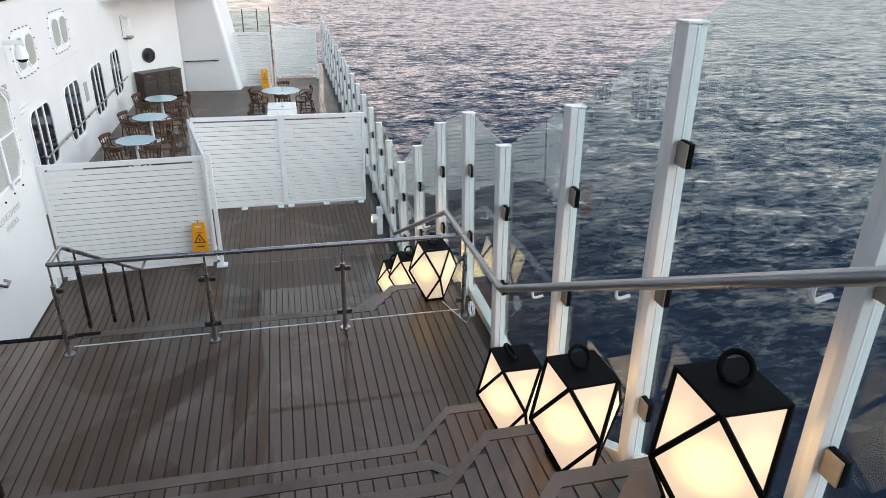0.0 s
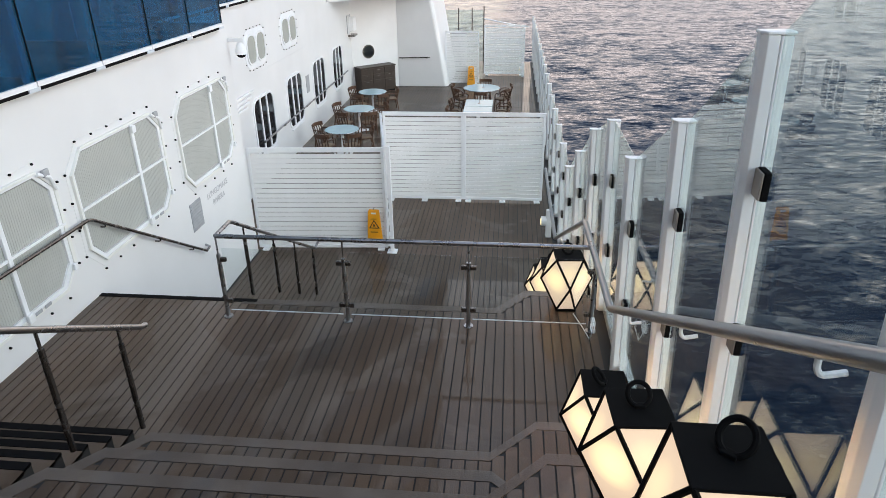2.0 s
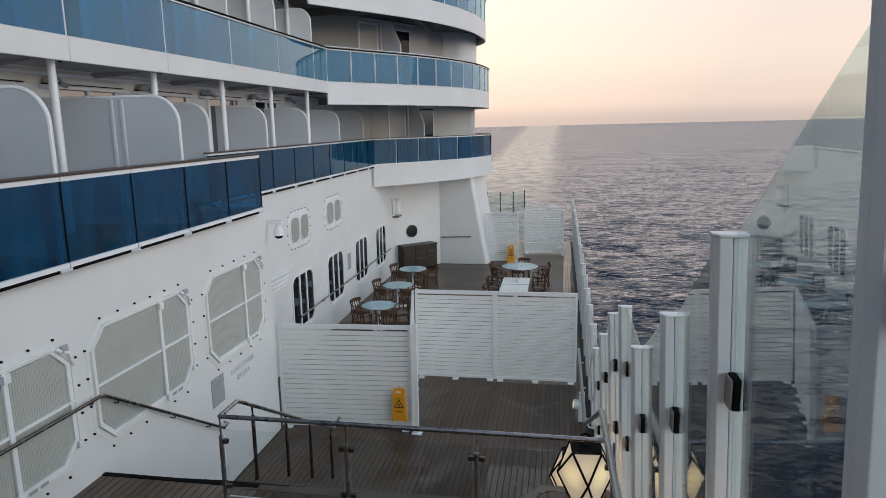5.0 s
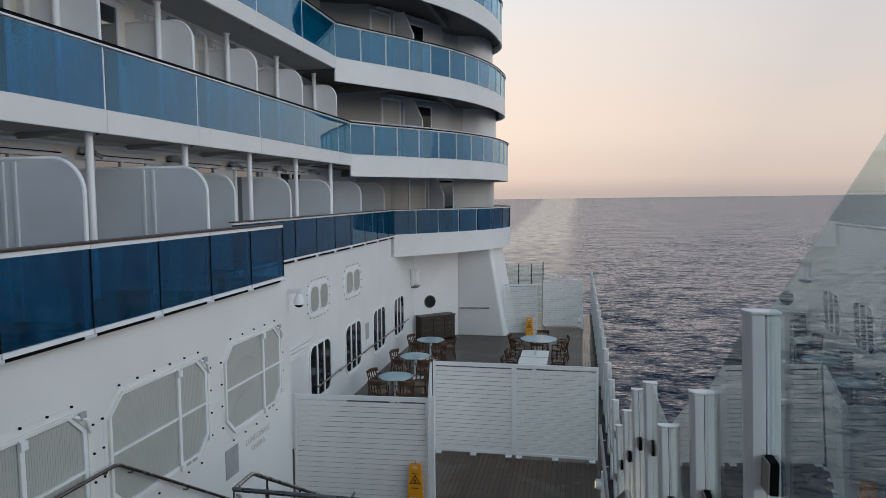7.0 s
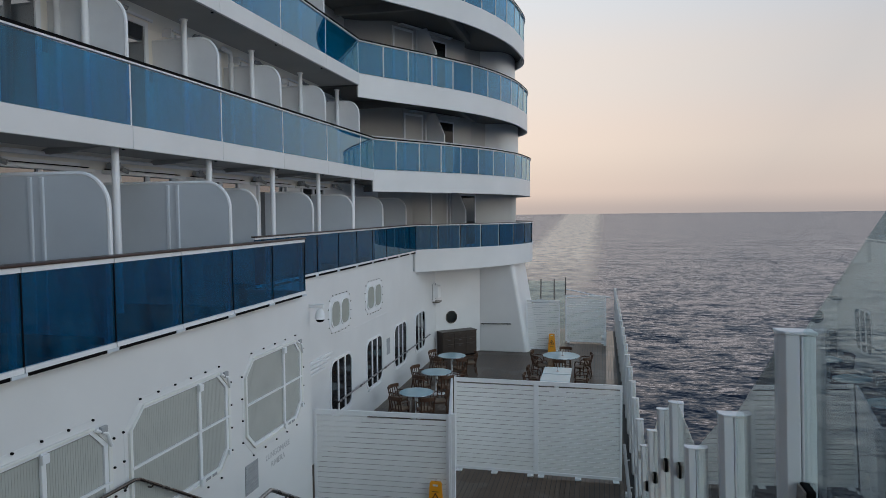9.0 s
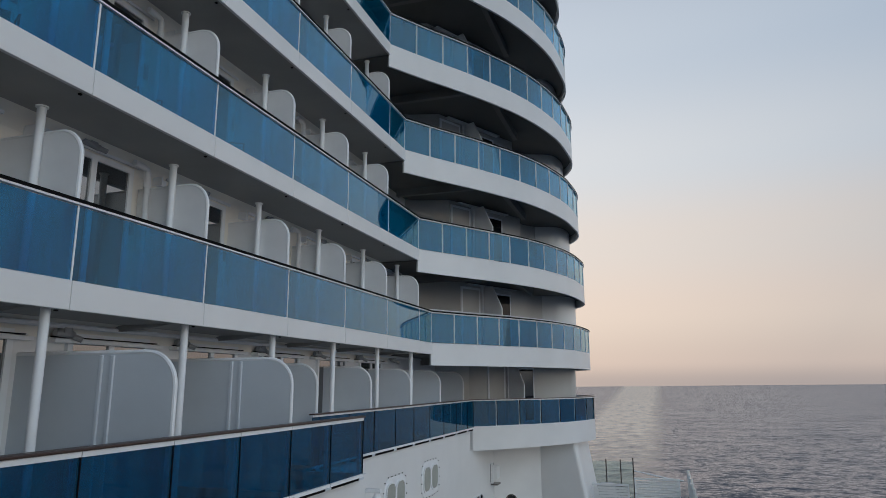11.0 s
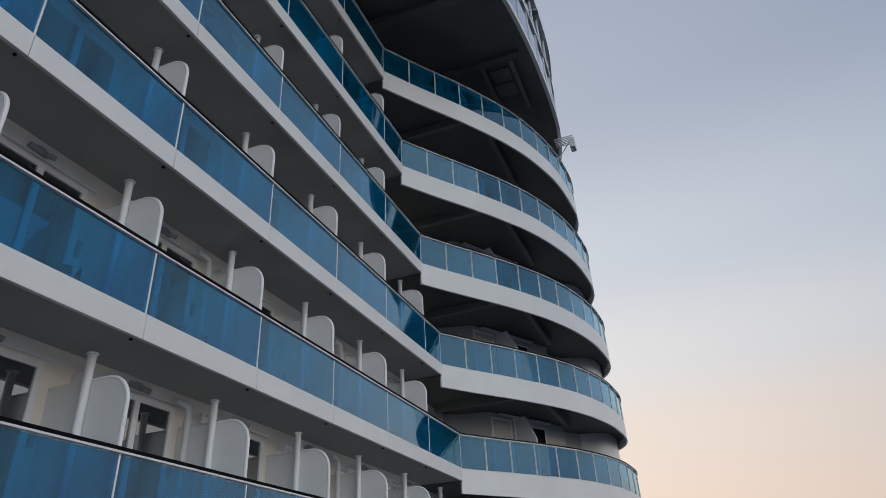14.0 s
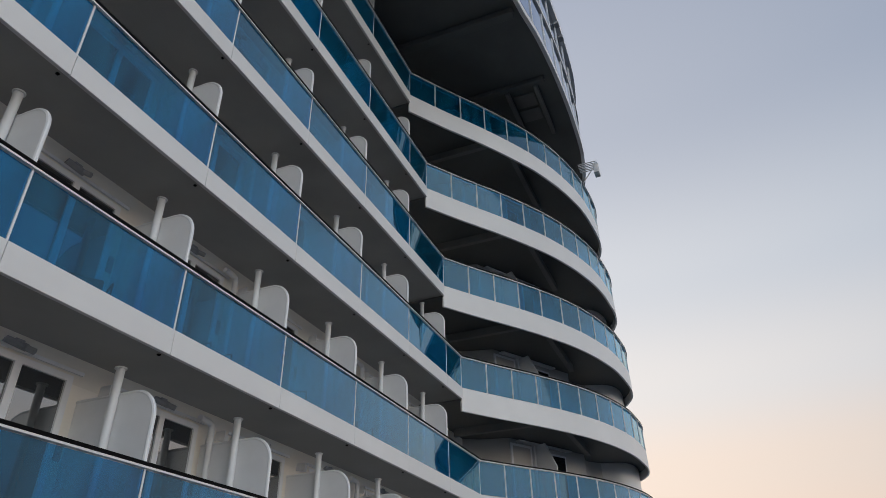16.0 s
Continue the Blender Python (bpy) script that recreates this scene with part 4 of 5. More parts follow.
def wall_window(number, y0, y1, z0, z1, mull):
    w = tagged(new("window_%d" % number), "large white framed window with grey ribbed blind and black bolts", "window", kind="structure")
    w.location = (HULL_X, 0, 0)
    c = 0.26
    iy1, iz0, ci = y1 - 0.10, z0 + 0.07, 0.22
    part("window_frame", ring_plate(octagon(y0 - 0.035, y1 + 0.02, z0 - 0.02, z1 + 0.03, c + 0.01), octagon(y0, iy1 + 0.06, iz0 - 0.05, z1, ci), "x", -0.03, 0.040), WINDOW_WHITE, w, bevel=0.006)
    part("flange", ring_plate(octagon(y0 - 0.10, y1 + 0.10, z0 - 0.12, z1 + 0.12, c + 0.06), octagon(y0 - 0.035, y1 + 0.02, z0 - 0.02, z1 + 0.03, c + 0.01), "x", -0.03, 0.004), WHITE, w, bevel=0.003)
    part("inner_frame", ring_plate(octagon(y0 + 0.002, iy1 + 0.058, iz0 - 0.048, z1 - 0.002, ci), octagon(y0 + 0.02, iy1 + 0.0, iz0 + 0.0, z1 - 0.02, ci - 0.01), "x", -0.03, 0.030), WHITE_METAL, w)
    part("blind", Geo().extrude(octagon(y0 + 0.022, iy1 - 0.002, iz0 + 0.002, z1 - 0.022, ci - 0.01), "x", -0.02, 0.004), GROOVE, w, "dark grey gaps of a window blind")
    ribs = Geo()
    y = y0 + 0.055
    while y < iy1 - 0.05:
        low = iz0 + max(0, ci - (y - y0), ci - (iy1 - y)) + 0.035
        high = z1 - max(0, ci - (y - y0), ci - (iy1 - y)) - 0.035
        ribs.box(0.006, 0.014, y - 0.0158, y + 0.0158, low, high)
        y += 0.0345
    tagged(part("blind_ribs", ribs, BLIND, w, "grey ribbed window blind"), kind="stuff")
    part("mullion", Geo().box(0.015, 0.05, mull - 0.03, mull + 0.03, z0, z1), WHITE_METAL, w, bevel=0.006)
    zb = z0 + 0.52 * (z1 - z0)
    part("crossbar", Geo().box(0.015, 0.042, y0, mull - 0.03, zb - 0.015, zb + 0.015), WHITE_METAL, w)
    part("crossbar", Geo().box(0.015, 0.042, mull + 0.03, y1, zb - 0.015, zb + 0.015), WHITE_METAL, w)
    for z in (z0 + 0.02, z1 - 0.08):
        part("bracket", Geo().box(0.05, 0.085, mull - 0.045, mull + 0.045, z - 0.03, z + 0.07), WHITE_METAL, w, bevel=0.008)
    part("corner_hinge", Geo().tube([(0.05, y1 - 0.25, z1 + 0.0), (0.075, y1 - 0.10, z1 - 0.08), (0.05, y1 - 0.01, z1 - 0.25)], 0.022, 8), WHITE_METAL, w, smooth=True)
    part("hinge_block", Geo().box(0.045, 0.085, y1 - 0.19, y1 - 0.09, z1 - 0.06, z1 + 0.02), GREY_VENT, w, "grey metal hinge block", bevel=0.01)
    part("latch", Geo().box(0.045, 0.08, y1 - 0.10, y1 - 0.04, z0 + 0.18, z0 + 0.26), WHITE_METAL, w, bevel=0.008)
    for k in (0.10, 0.26):
        part("drain_slot", Geo().box(0.044, 0.048, mull + k, mull + k + 0.11, z0 + 0.005, z0 + 0.045), GREY_VENT, w, "grey drain slot")
    loop = octagon(y0 - 0.12, y1 + 0.075, z0 - 0.12, z1 + 0.11, c + 0.05)
    for i in range(8):
        a, b = Vector(loop[i]), Vector(loop[(i + 1) % 8])
        k = max(1, round((b - a).length / 0.36))
        for j in range(k):
            p = a + (b - a) * (j / k)
            part("bolt", BOLT, None, w, at=pose(0.004, p.x, p.y))


wall_window(1, 4.56, 6.72, 0.38, 1.80, 5.77)
wall_window(2, 7.07, 9.21, 0.38, 1.82, 8.44)
wall_window(3, 9.72, 11.72, 0.38, 1.82, 10.97)

vent = thing("wall_vent", "grey square vent grille on the white wall", "vent", at=pose(HULL_X, 9.855, -0.08))
part("vent_frame", Geo().box(0, 0.012, -0.20, 0.20, -0.24, 0.24), GREY_VENT, vent, bevel=0.004)
for i in range(9):
    part("slat", Geo().box(0.012, 0.022, -0.18, 0.18, -0.21 + i * 0.05, -0.19 + i * 0.05), GREY_VENT, vent)


def lettering(text, size, m, name):
    cu = bpy.data.curves.new(name, "FONT")
    cu.body, cu.size, cu.extrude, cu.align_x = text, size, 0.001, "CENTER"
    ob = new("text_carrier", cu)
    me = bpy.data.meshes.new_from_object(ob.evaluated_get(bpy.context.evaluated_depsgraph_get()))
    bpy.data.objects.remove(ob)
    me.materials.clear()
    me.materials.append(m)
    return me


sign = thing("wall_sign", "grey capital letters painted on the white wall", "sign", at=pose(HULL_X + 0.003, 10.76, 0.0, 90, 0, 90))
part("lettering", lettering("LUNGOMARE", 0.145, INK, "lettering"), None, sign, at=pose(0, 0.0, 0))
part("lettering", lettering("RIVIERA", 0.145, INK, "lettering"), None, sign, at=pose(0, -0.17, 0))


def dome_camera():
    d = thing("security_camera", "white dome security camera on a wall arm", "camera", at=pose(HULL_X, 11.98, 2.36))
    part("arm", Geo().box(-0.3, 0.30, 0.12, 0.20, -0.01, 0.06), WHITE_METAL, d, bevel=0.01)
    g = Geo()
    rings = [(0.030, -0.005), (0.070, -0.07), (0.100, -0.16), (0.098, -0.225)]
    v = [(0.22 + r * math.cos(2 * math.pi * i / 16), 0.16 + r * math.sin(2 * math.pi * i / 16), z) for r, z in rings for i in range(16)]
    f = [(k * 16 + i, k * 16 + (i + 1) % 16, (k + 1) * 16 + (i + 1) % 16, (k + 1) * 16 + i) for k in range(3) for i in range(16)]
    f += [tuple(range(16)), tuple(range(48, 64))]
    part("housing", g.add(v, f), WHITE_METAL, d, smooth=True)
    g = Geo()
    rings = [(0.085, -0.225), (0.078, -0.25), (0.055, -0.275), (0.02, -0.285)]
    v = [(0.22 + r * math.cos(2 * math.pi * i / 16), 0.16 + r * math.sin(2 * math.pi * i / 16), z) for r, z in rings for i in range(16)]
    f = [(k * 16 + i, k * 16 + (i + 1) % 16, (k + 1) * 16 + (i + 1) % 16, (k + 1) * 16 + i) for k in range(3) for i in range(16)] + [tuple(range(48, 64))]
    part("lens_dome", g.add(v, f), BLACK, d, "black camera dome", smooth=True)


dome_camera()

# ---- aft wall: tall windows, small double windows, porthole ----


def tall_window(number, y0, y1, z0, z1):
    w = tagged(new("window_%d" % number), "tall dark window with rounded corners and white bars", "window", kind="structure")
    w.location = (AFT_X, 0, 0)
    part("window_frame", ring_plate(round_rect(y0 - 0.06, y1 + 0.06, z0 - 0.06, z1 + 0.06, 0.30), round_rect(y0, y1, z0, z1, 0.25), "x", -0.02, 0.03), WHITE_METAL, w, smooth=True)
    part("pane", Geo().extrude(round_rect(y0 + 0.002, y1 - 0.002, z0 + 0.002, z1 - 0.002, 0.25), "x", -0.01, 0.008), DARK_GLASS, w, "dark reflecting pane")
    for k in (1, 2):
        y = y0 + (y1 - y0) * k / 3
        part("bar", Geo().box(0.008, 0.03, y - 0.035, y + 0.035, z0, z1), WHITE_METAL, w)
    part("sill", Geo().box(0.0, 0.05, y0 + 0.1, y1 - 0.1, z0 - 0.10, z0 - 0.065), WHITE_METAL, w)


for i, (a, b) in enumerate(((15.93, 17.34), (18.59, 19.97), (21.28, 22.66), (23.85, 25.22))):
    tall_window(4 + i, a, b, -1.03, 0.34)


def small_window(number, y0, y1, z0, z1):
    w = tagged(new("window_%d" % number), "small bolted white double window with grey blinds", "window", kind="structure")
    w.location = (AFT_X, 0, 0)
    mid = (y0 + y1) / 2
    part("flange", Geo().extrude(round_rect(y0 - 0.14, y1 + 0.14, z0 - 0.14, z1 + 0.14, 0.32), "x", -0.01, 0.01), WHITE_METAL, w, smooth=True)
    for a, b in ((y0, mid - 0.04), (mid + 0.04, y1)):
        part("window_frame", ring_plate(round_rect(a - 0.04, b + 0.04, z0 - 0.04, z1 + 0.04, 0.24), round_rect(a, b, z0, z1, 0.2), "x", 0.0, 0.04), WHITE_METAL, w, smooth=True)
        part("blind", Geo().extrude(round_rect(a + 0.002, b - 0.002, z0 + 0.002, z1 - 0.002, 0.2), "x", 0.0, 0.022), SMALL_BLIND, w, "grey green blind")
    loop = round_rect(y0 - 0.17, y1 + 0.17, z0 - 0.17, z1 + 0.17, 0.3, 3)
    pts = smooth_line(loop + [loop[0]], 0.24)[:-1]
    for p in pts:
        part("bolt", BOLT, None, w, at=pose(0.0, p[0], p[1]))


tagged(part("trim_weld_seam", Geo().box(AFT_X - 0.01, AFT_X + 0.010, 16.93, 20.86, 0.945, 0.962), WHITE), "thin raised weld seam across the white wall", "seam", kind="structure")
small_window(8, 16.00, 17.20, 1.24, 1.88)
small_window(9, 18.68, 19.92, 1.32, 1.96)

port = tagged(new("window_10"), "round dark porthole in a white wall", "window", kind="structure")
port.matrix_basis = pose(-5.14, 27.492, -0.27, 0, 0, -48.5)
circle = [(0.235 * math.cos(2 * math.pi * i / 24), 0.235 * math.sin(2 * math.pi * i / 24)) for i in range(24)]
part("window_frame", ring_plate([(1.15 * a, 1.15 * b) for a, b in circle], circle, "x", -0.02, 0.03), DARK_STEEL, port, smooth=True)
part("pane", Geo().extrude([(0.99 * a, 0.99 * b) for a, b in circle], "x", -0.02, 0.01), DARK_GLASS, port)

box = thing("wall_light_box", "white wall mounted light box with bracket", "light fixture", at=pose(AFT_X, 26.72, 0.86, 0, 0, 0))
part("bracket", Geo().box(0, 0.10, -0.25, -0.17, -0.35, 0.40), WHITE_METAL, box)
part("housing", Geo().box(0.02, 0.24, -0.20, 0.30, -0.22, 0.28), WHITE_METAL, box, bevel=0.02)
part("tray", Geo().box(0.0, 0.26, -0.22, 0.32, -0.42, -0.36), DARK_STEEL, box, "dark steel tray")
part("backplate", Geo().box(0.0, 0.02, -0.30, 0.36, -0.30, 0.36), GREY_VENT, box, "grey backing plate")

panel = thing("wall_panel", "small grey service panel on the white wall", "panel", at=pose(AFT_X, 20.64, -0.16))
part("plate", Geo().box(0, 0.015, -0.16, 0.16, -0.26, 0.26), GREY_VENT, panel, bevel=0.004)
mould = thing("pipe_cover", "white ribbed pipe cover on the recessed wall", "pipe cover", at=pose(AFT_X, 13.4, 0.30))
for k in range(4):
    part("ridge", Geo().box(0, 0.06, -1.2, 2.1 + 0.16 * k, 0.10 * k, 0.10 * k + 0.05), WHITE_METAL, mould, bevel=0.01)

# ---- handrails ----


def handrail(name, label, path, r, m, brackets=(), out=(1, 0, 0), drop=0.07):
    h = thing(name, label, "handrail")
    part("rail", Geo().tube(path, r, 14), m, h, smooth=True)
    o = Vector(out)
    for b in brackets:
        b = Vector(b)
        pts = [b - Vector((0, 0, r * 0.8))]
        for a in range(0, 91, 15):
            pts.append(b - Vector((0, 0, drop * 0.5 + drop * 0.5 * math.sin(radians(a)))) + o * 0.35 * (1 - math.cos(radians(a))))
        pts.append(b - Vector((0, 0, drop)) + o)
        part("bracket", Geo().tube(pts, 0.011, 8), WHITE_METAL if m is GREY_RAIL else m, h, smooth=True)
    return h


def along(path, y):
    return tuple(float(np.interp(y, [p[1] for p in path], [p[i] for p in path])) for i in range(3))


P = [(1.51, -1.5, 4.86), (1.51, 5.12, 1.20), (1.51, 5.22, 1.16), (1.50, 7.25, 1.08), (1.50, 7.36, 1.04), (1.50, 11.1, -0.88), (1.50, 11.2, -0.92), (1.50, 15.1, -0.93)]
handrail("outer_handrail", "grey round handrail along the wind screen posts", P, 0.033, GREY_RAIL,
         [along(P, y) for y in (0.55, 1.86, 3.18, 4.42, 5.9, 7.17, 8.55, 10.1, 11.6, 13.02, 14.44)], (0.09, 0, 0.02), 0.10)
P = [(-4.42, -1.5, 4.95), (-4.42, 4.85, 1.08), (-4.42, 4.95, 1.05), (-4.42, 7.03, 1.02), (-4.42, 7.13, 0.99), (-4.42, 9.82, -0.72)]
handrail("wall_handrail", "dark steel handrail on the white ship wall", P, 0.022, DARK_STEEL, [along(P, y) for y in (3.4, 5.2, 6.9, 7.35, 8.5, 9.4)], (-0.08, 0, 0), 0.05)
part("rail_end", Geo().tube([(-4.42, 9.82, -0.72), (-4.42, 9.95, -0.70), (-4.50, 9.97, -0.68)], 0.022, 10), STEEL, bpy.data.objects["wall_handrail"], smooth=True)
P = [(AFT_X + 0.07, 16.2, -0.74), (AFT_X + 0.07, 25.8, -0.72)]
handrail("aft_wall_handrail", "grey steel handrail below the tall windows", P, 0.024, STEEL, [along(P, y) for y in (16.5, 18, 20.2, 22.6, 24.8)], (-0.07, 0, 0), 0.05)
handrail("pillar_handrail", "dark handrail on the white bulkhead", [(-4.02, 28.34, -0.66), (-2.72, 28.34, -0.63)], 0.022, DARK_STEEL, [(-3.9, 28.34, -0.66), (-2.85, 28.34, -0.64)], (0, 0.07, 0), 0.05)
handrail("corner_handrail", "short white handrail at the bulkhead edge", [(-2.32, 28.9, -0.75), (-2.2, 30.3, -0.25)], 0.022, WHITE_METAL, [(-2.28, 29.3, -0.6)], (-0.07, 0, 0), 0.05)

# stair rail between the wide and the narrow flight
mid = thing("stair_handrail", "bronze steel stair handrail on thin posts", "handrail")
part("rail", Geo().tube([(-2.60, -1.5, 4.88), (-2.60, 4.86, 0.98), (-2.60, 4.93, 0.96)], 0.026, 12), STEEL, mid, smooth=True)
for y, z in ((4.54, 0.0), (3.70, 0.50), (2.85, 1.0), (2.0, 1.5)):
    top = 0.98 + (4.86 - y) * 0.613
    part("post", Geo().tube([(-2.60, y, z + 0.12), (-2.60, y, top - 0.16)], 0.024, 12).tube([(-2.60, y, top - 0.16), (-2.60, y, top)], 0.013, 8), DARK_STEEL, mid, smooth=True)

# glass railing on the landing
rail = thing("landing_railing", "steel landing railing with clear glass infill and round handrail", "railing")
RY = 6.65
part("rail", Geo().tube([(-2.66, RY, 1.05), (1.50, RY, 1.05)], 0.026, 14), STEEL, rail, smooth=True)
part("return_rail", Geo().tube([(-2.66, RY, 1.05), (-2.66, 7.06, 1.05), (-2.66, 7.14, 1.01), (-2.66, 10.2, -0.80)], 0.024, 12), STEEL, rail, smooth=True)
part("rail_end", Geo().tube([(-2.66, 10.2, -0.80), (-2.66, 10.33, -0.77), (-2.60, 10.36, -0.66)], 0.022, 10), STEEL, rail, smooth=True)
posts = (-2.66, -1.21, 0.20, 1.58)
for x in posts:
    p = part("post", Geo().tube([(x, RY, 0.0), (x, RY, 0.82)], 0.026, 14).tube([(x, RY, 0.82), (x, RY, 1.03)], 0.011, 8), STEEL, rail, smooth=True)
    part("base_flange", Geo().disc((x, RY), 0.055, 0.0, 0.012, 18), STEEL, p)
    for z in (0.22, 0.76):
        if x > -2.6:
            part("glass_clamp", Geo().box(x - 0.085, x - 0.02, RY - 0.02, RY + 0.02, z - 0.025, z + 0.025), DARK_STEEL, p, bevel=0.005)
        if x < 1.5:
            part("glass_clamp", Geo().box(x + 0.02, x + 0.085, RY - 0.02, RY + 0.02, z - 0.025, z + 0.025), DARK_STEEL, p, bevel=0.005)
for a, b in zip(posts, posts[1:]):
    pn = part("glass_panel", Geo().box(a + 0.05, b - 0.05, RY - 0.005, RY + 0.005, 0.10, 0.90), RAIL_GLASS, rail, "clear glass infill")
    part("glass_edge", Geo().box(a + 0.05, b - 0.05, RY - 0.006, RY + 0.006, 0.093, 0.0995), PARTITION, pn)
    pn.visible_shadow = False
for y, z in ((7.42, -0.14), (8.35, -0.62), (9.18, -1.12), (10.05, -1.62)):
    top = 1.01 - (y - 7.14) * 0.592
    part("baluster", Geo().tube([(-2.66, y, z), (-2.66, y, top - 0.14)], 0.024, 10).tube([(-2.66, y, top - 0.14), (-2.66, y, top)], 0.012, 8), DARK_STEEL, rail, smooth=True)

# ---- wind screen beside the stairs and along the deck ----
screen = thing("wind_screen", "white posts with clear glass wind screen panes above the sea", "wind screen")


def screen_top(y):
    return float(np.interp(y, [-2.0, 5.69, 7.2, 8.55, 11.6, 60], [6.65, 2.285, 2.29, 1.815, 0.30, 0.30]))


def screen_foot(y):
    return float(np.interp(y, [0.6, 4.6, 7.2, 10.2, 60], [2.4, 0.0, 0.0, LOW, LOW]))


SY = [-0.72, 0.55, 1.86, 3.18, 4.42, 5.90, 7.17, 8.55, 10.10] + [11.60 + 1.42 * i for i in range(17)]
LEAN = 0.035


def leaning(g, zt):
    """The mesh sheared outwards below the height zt."""
    g.v = [(x + LEAN * (zt - z), y, z) for x, y, z in g.v]
    return g


for y in SY:
    zt, zb = screen_top(y), screen_foot(y)
    g = Geo().extrude([(1.652, y - 0.040), (1.702, y - 0.040), (1.702, y + 0.036), (1.628, y + 0.036), (1.628, y - 0.014)], "z", zb - 0.02, zt)
    g.box(1.707, 1.760, y - 0.036, y + 0.036, zb - 0.02, zt - 0.004)
    p = part("post", leaning(g, zt), WHITE_METAL, screen, bevel=0.004)
    part("post_cap", Geo().extrude([(1.648, y - 0.045), (1.765, y - 0.045), (1.765, y + 0.042), (1.622, y + 0.042), (1.622, y - 0.016)], "z", zt, zt + 0.014), WHITE_METAL, p, bevel=0.004)
    for k in range(3):
        z = zt - 0.64 - 0.83 * k
        if z > zb + 0.1:
            o = LEAN * (zt - z)
            cl = part("glass_clamp", Geo().box(1.690 + o, 1.724 + o, y - 0.142, y - 0.042, z - 0.068, z + 0.068), BLACK, p, "black rubber glass clamp", bevel=0.006)
            part("clamp_plate", Geo().box(1.680 + o, 1.6895 + o, y - 0.140, y - 0.044, z - 0.064, z + 0.064), CLAMP_PLATE, cl, "bronze grey clamp plate", bevel=0.003)
for a, b in zip(SY, SY[1:]):
    za, zb2 = screen_top(a) + 0.015, screen_top(b) + 0.015
    fa, fb = screen_foot(a) + 0.02, screen_foot(b) + 0.02
    g = Geo().extrude([(a + 0.042, fa), (b - 0.042, fb), (b - 0.042, zb2), (a + 0.042, za)], "x", 1.700, 1.708)
    mid_z = (za + zb2) / 2
    pn = part("glass_pane", leaning(g, mid_z), CLEAR, screen, "clear glass wind pane")
    pn.visible_shadow = False
part("kick_rail", Geo().extrude([(-1.5, 3.6), (4.6, 0.0), (7.2, 0.0), (10.2, LOW), (34.4, LOW), (34.4, LOW + 0.10), (10.2, LOW + 0.10), (7.2, 0.10), (4.6, 0.10), (-1.5, 3.75)], "x", 1.78, 1.90), WHITE_METAL, screen, bevel=0.01)

# ---- louvred privacy screens ----


def louvre(name, label, p, q, panels, z0=LOW + 0.05, z1=0.34):
    a, b = Vector(p), Vector(q)
    d = (b - a).normalized()
    ang = math.degrees(math.atan2(d.y, d.x))
    s = thing(name, label, "screen", "louvred screens", at=pose(a.x, a.y, 0, 0, 0, ang))
    length = (b - a).length
    w = length / panels
    slat = Geo().extrude([(-0.012, 0.0), (0.006, 0.0), (0.012, 0.088), (-0.006, 0.088)], "x", 0.055, w - 0.055).mesh("slat", SLAT_WHITE)
    for i in range(panels):
        x = i * w
        f = part("panel_frame", Geo().box(x, x + 0.055, -0.025, 0.025, z0, z1).box(x + w - 0.055, x + w, -0.025, 0.025, z0, z1)
                 .box(x + 0.055, x + w - 0.055, -0.025, 0.025, z0, z0 + 0.06).box(x + 0.055, x + w - 0.055, -0.025, 0.025, z1 - 0.09, z1), WHITE_METAL, s, bevel=0.004)
        z = z0 + 0.070
        while z < z1 - 0.17:
            part("slat", slat, None, f, at=pose(x, 0, z))
            z += 0.103
        for fx in (0.12, w / 2, w - 0.12) if panels > 1 else (0.14, w - 0.14):
            part("foot", Geo().box(x + fx - 0.02, x + fx + 0.02, -0.02, 0.02, LOW, z0).box(x + fx - 0.07, x + fx + 0.07, -0.09, 0.05, LOW, LOW + 0.03), WHITE_METAL, s, bevel=0.006)
    return s


louvre("louvred_screen", "white louvred privacy screen standing from the ship wall", (HULL_X + 0.01, 12.24), (-1.81, 12.42), 1)
louvre("louvred_screen", "white two-panel louvred privacy screen across the deck", (-2.33, 15.24), (1.46, 15.28), 2)
louvre("louvred_screen", "white louvred privacy screen running lengthwise on the deck", (-1.81, 12.50), (-2.36, 15.14), 2)
louvre("louvred_screen", "white louvred privacy screen at the aft end beside a yellow sign", (-2.13, 29.0), (-0.70, 29.0), 1)
louvre("louvred_screen", "white louvred privacy screen at the aft end of the deck", (-0.57, 31.0), (1.25, 31.0), 1)
end = thing("screen_post", "white steel end post with square foot plate", "post", at=pose(-1.70, 12.32, 0))
part("post", Geo().box(-0.035, 0.035, -0.035, 0.035, LOW, 0.40), WHITE_METAL, end, bevel=0.005)
part("foot_plate", Geo().box(-0.10, 0.10, -0.10, 0.10, LOW, LOW + 0.02), WHITE_METAL, end, bevel=0.004)

# ---- lanterns ----
Q_TOP, Q_BOT, Q_MID, H_MID, H_TOP = 0.152, 0.108, 0.298, 0.395, 0.695


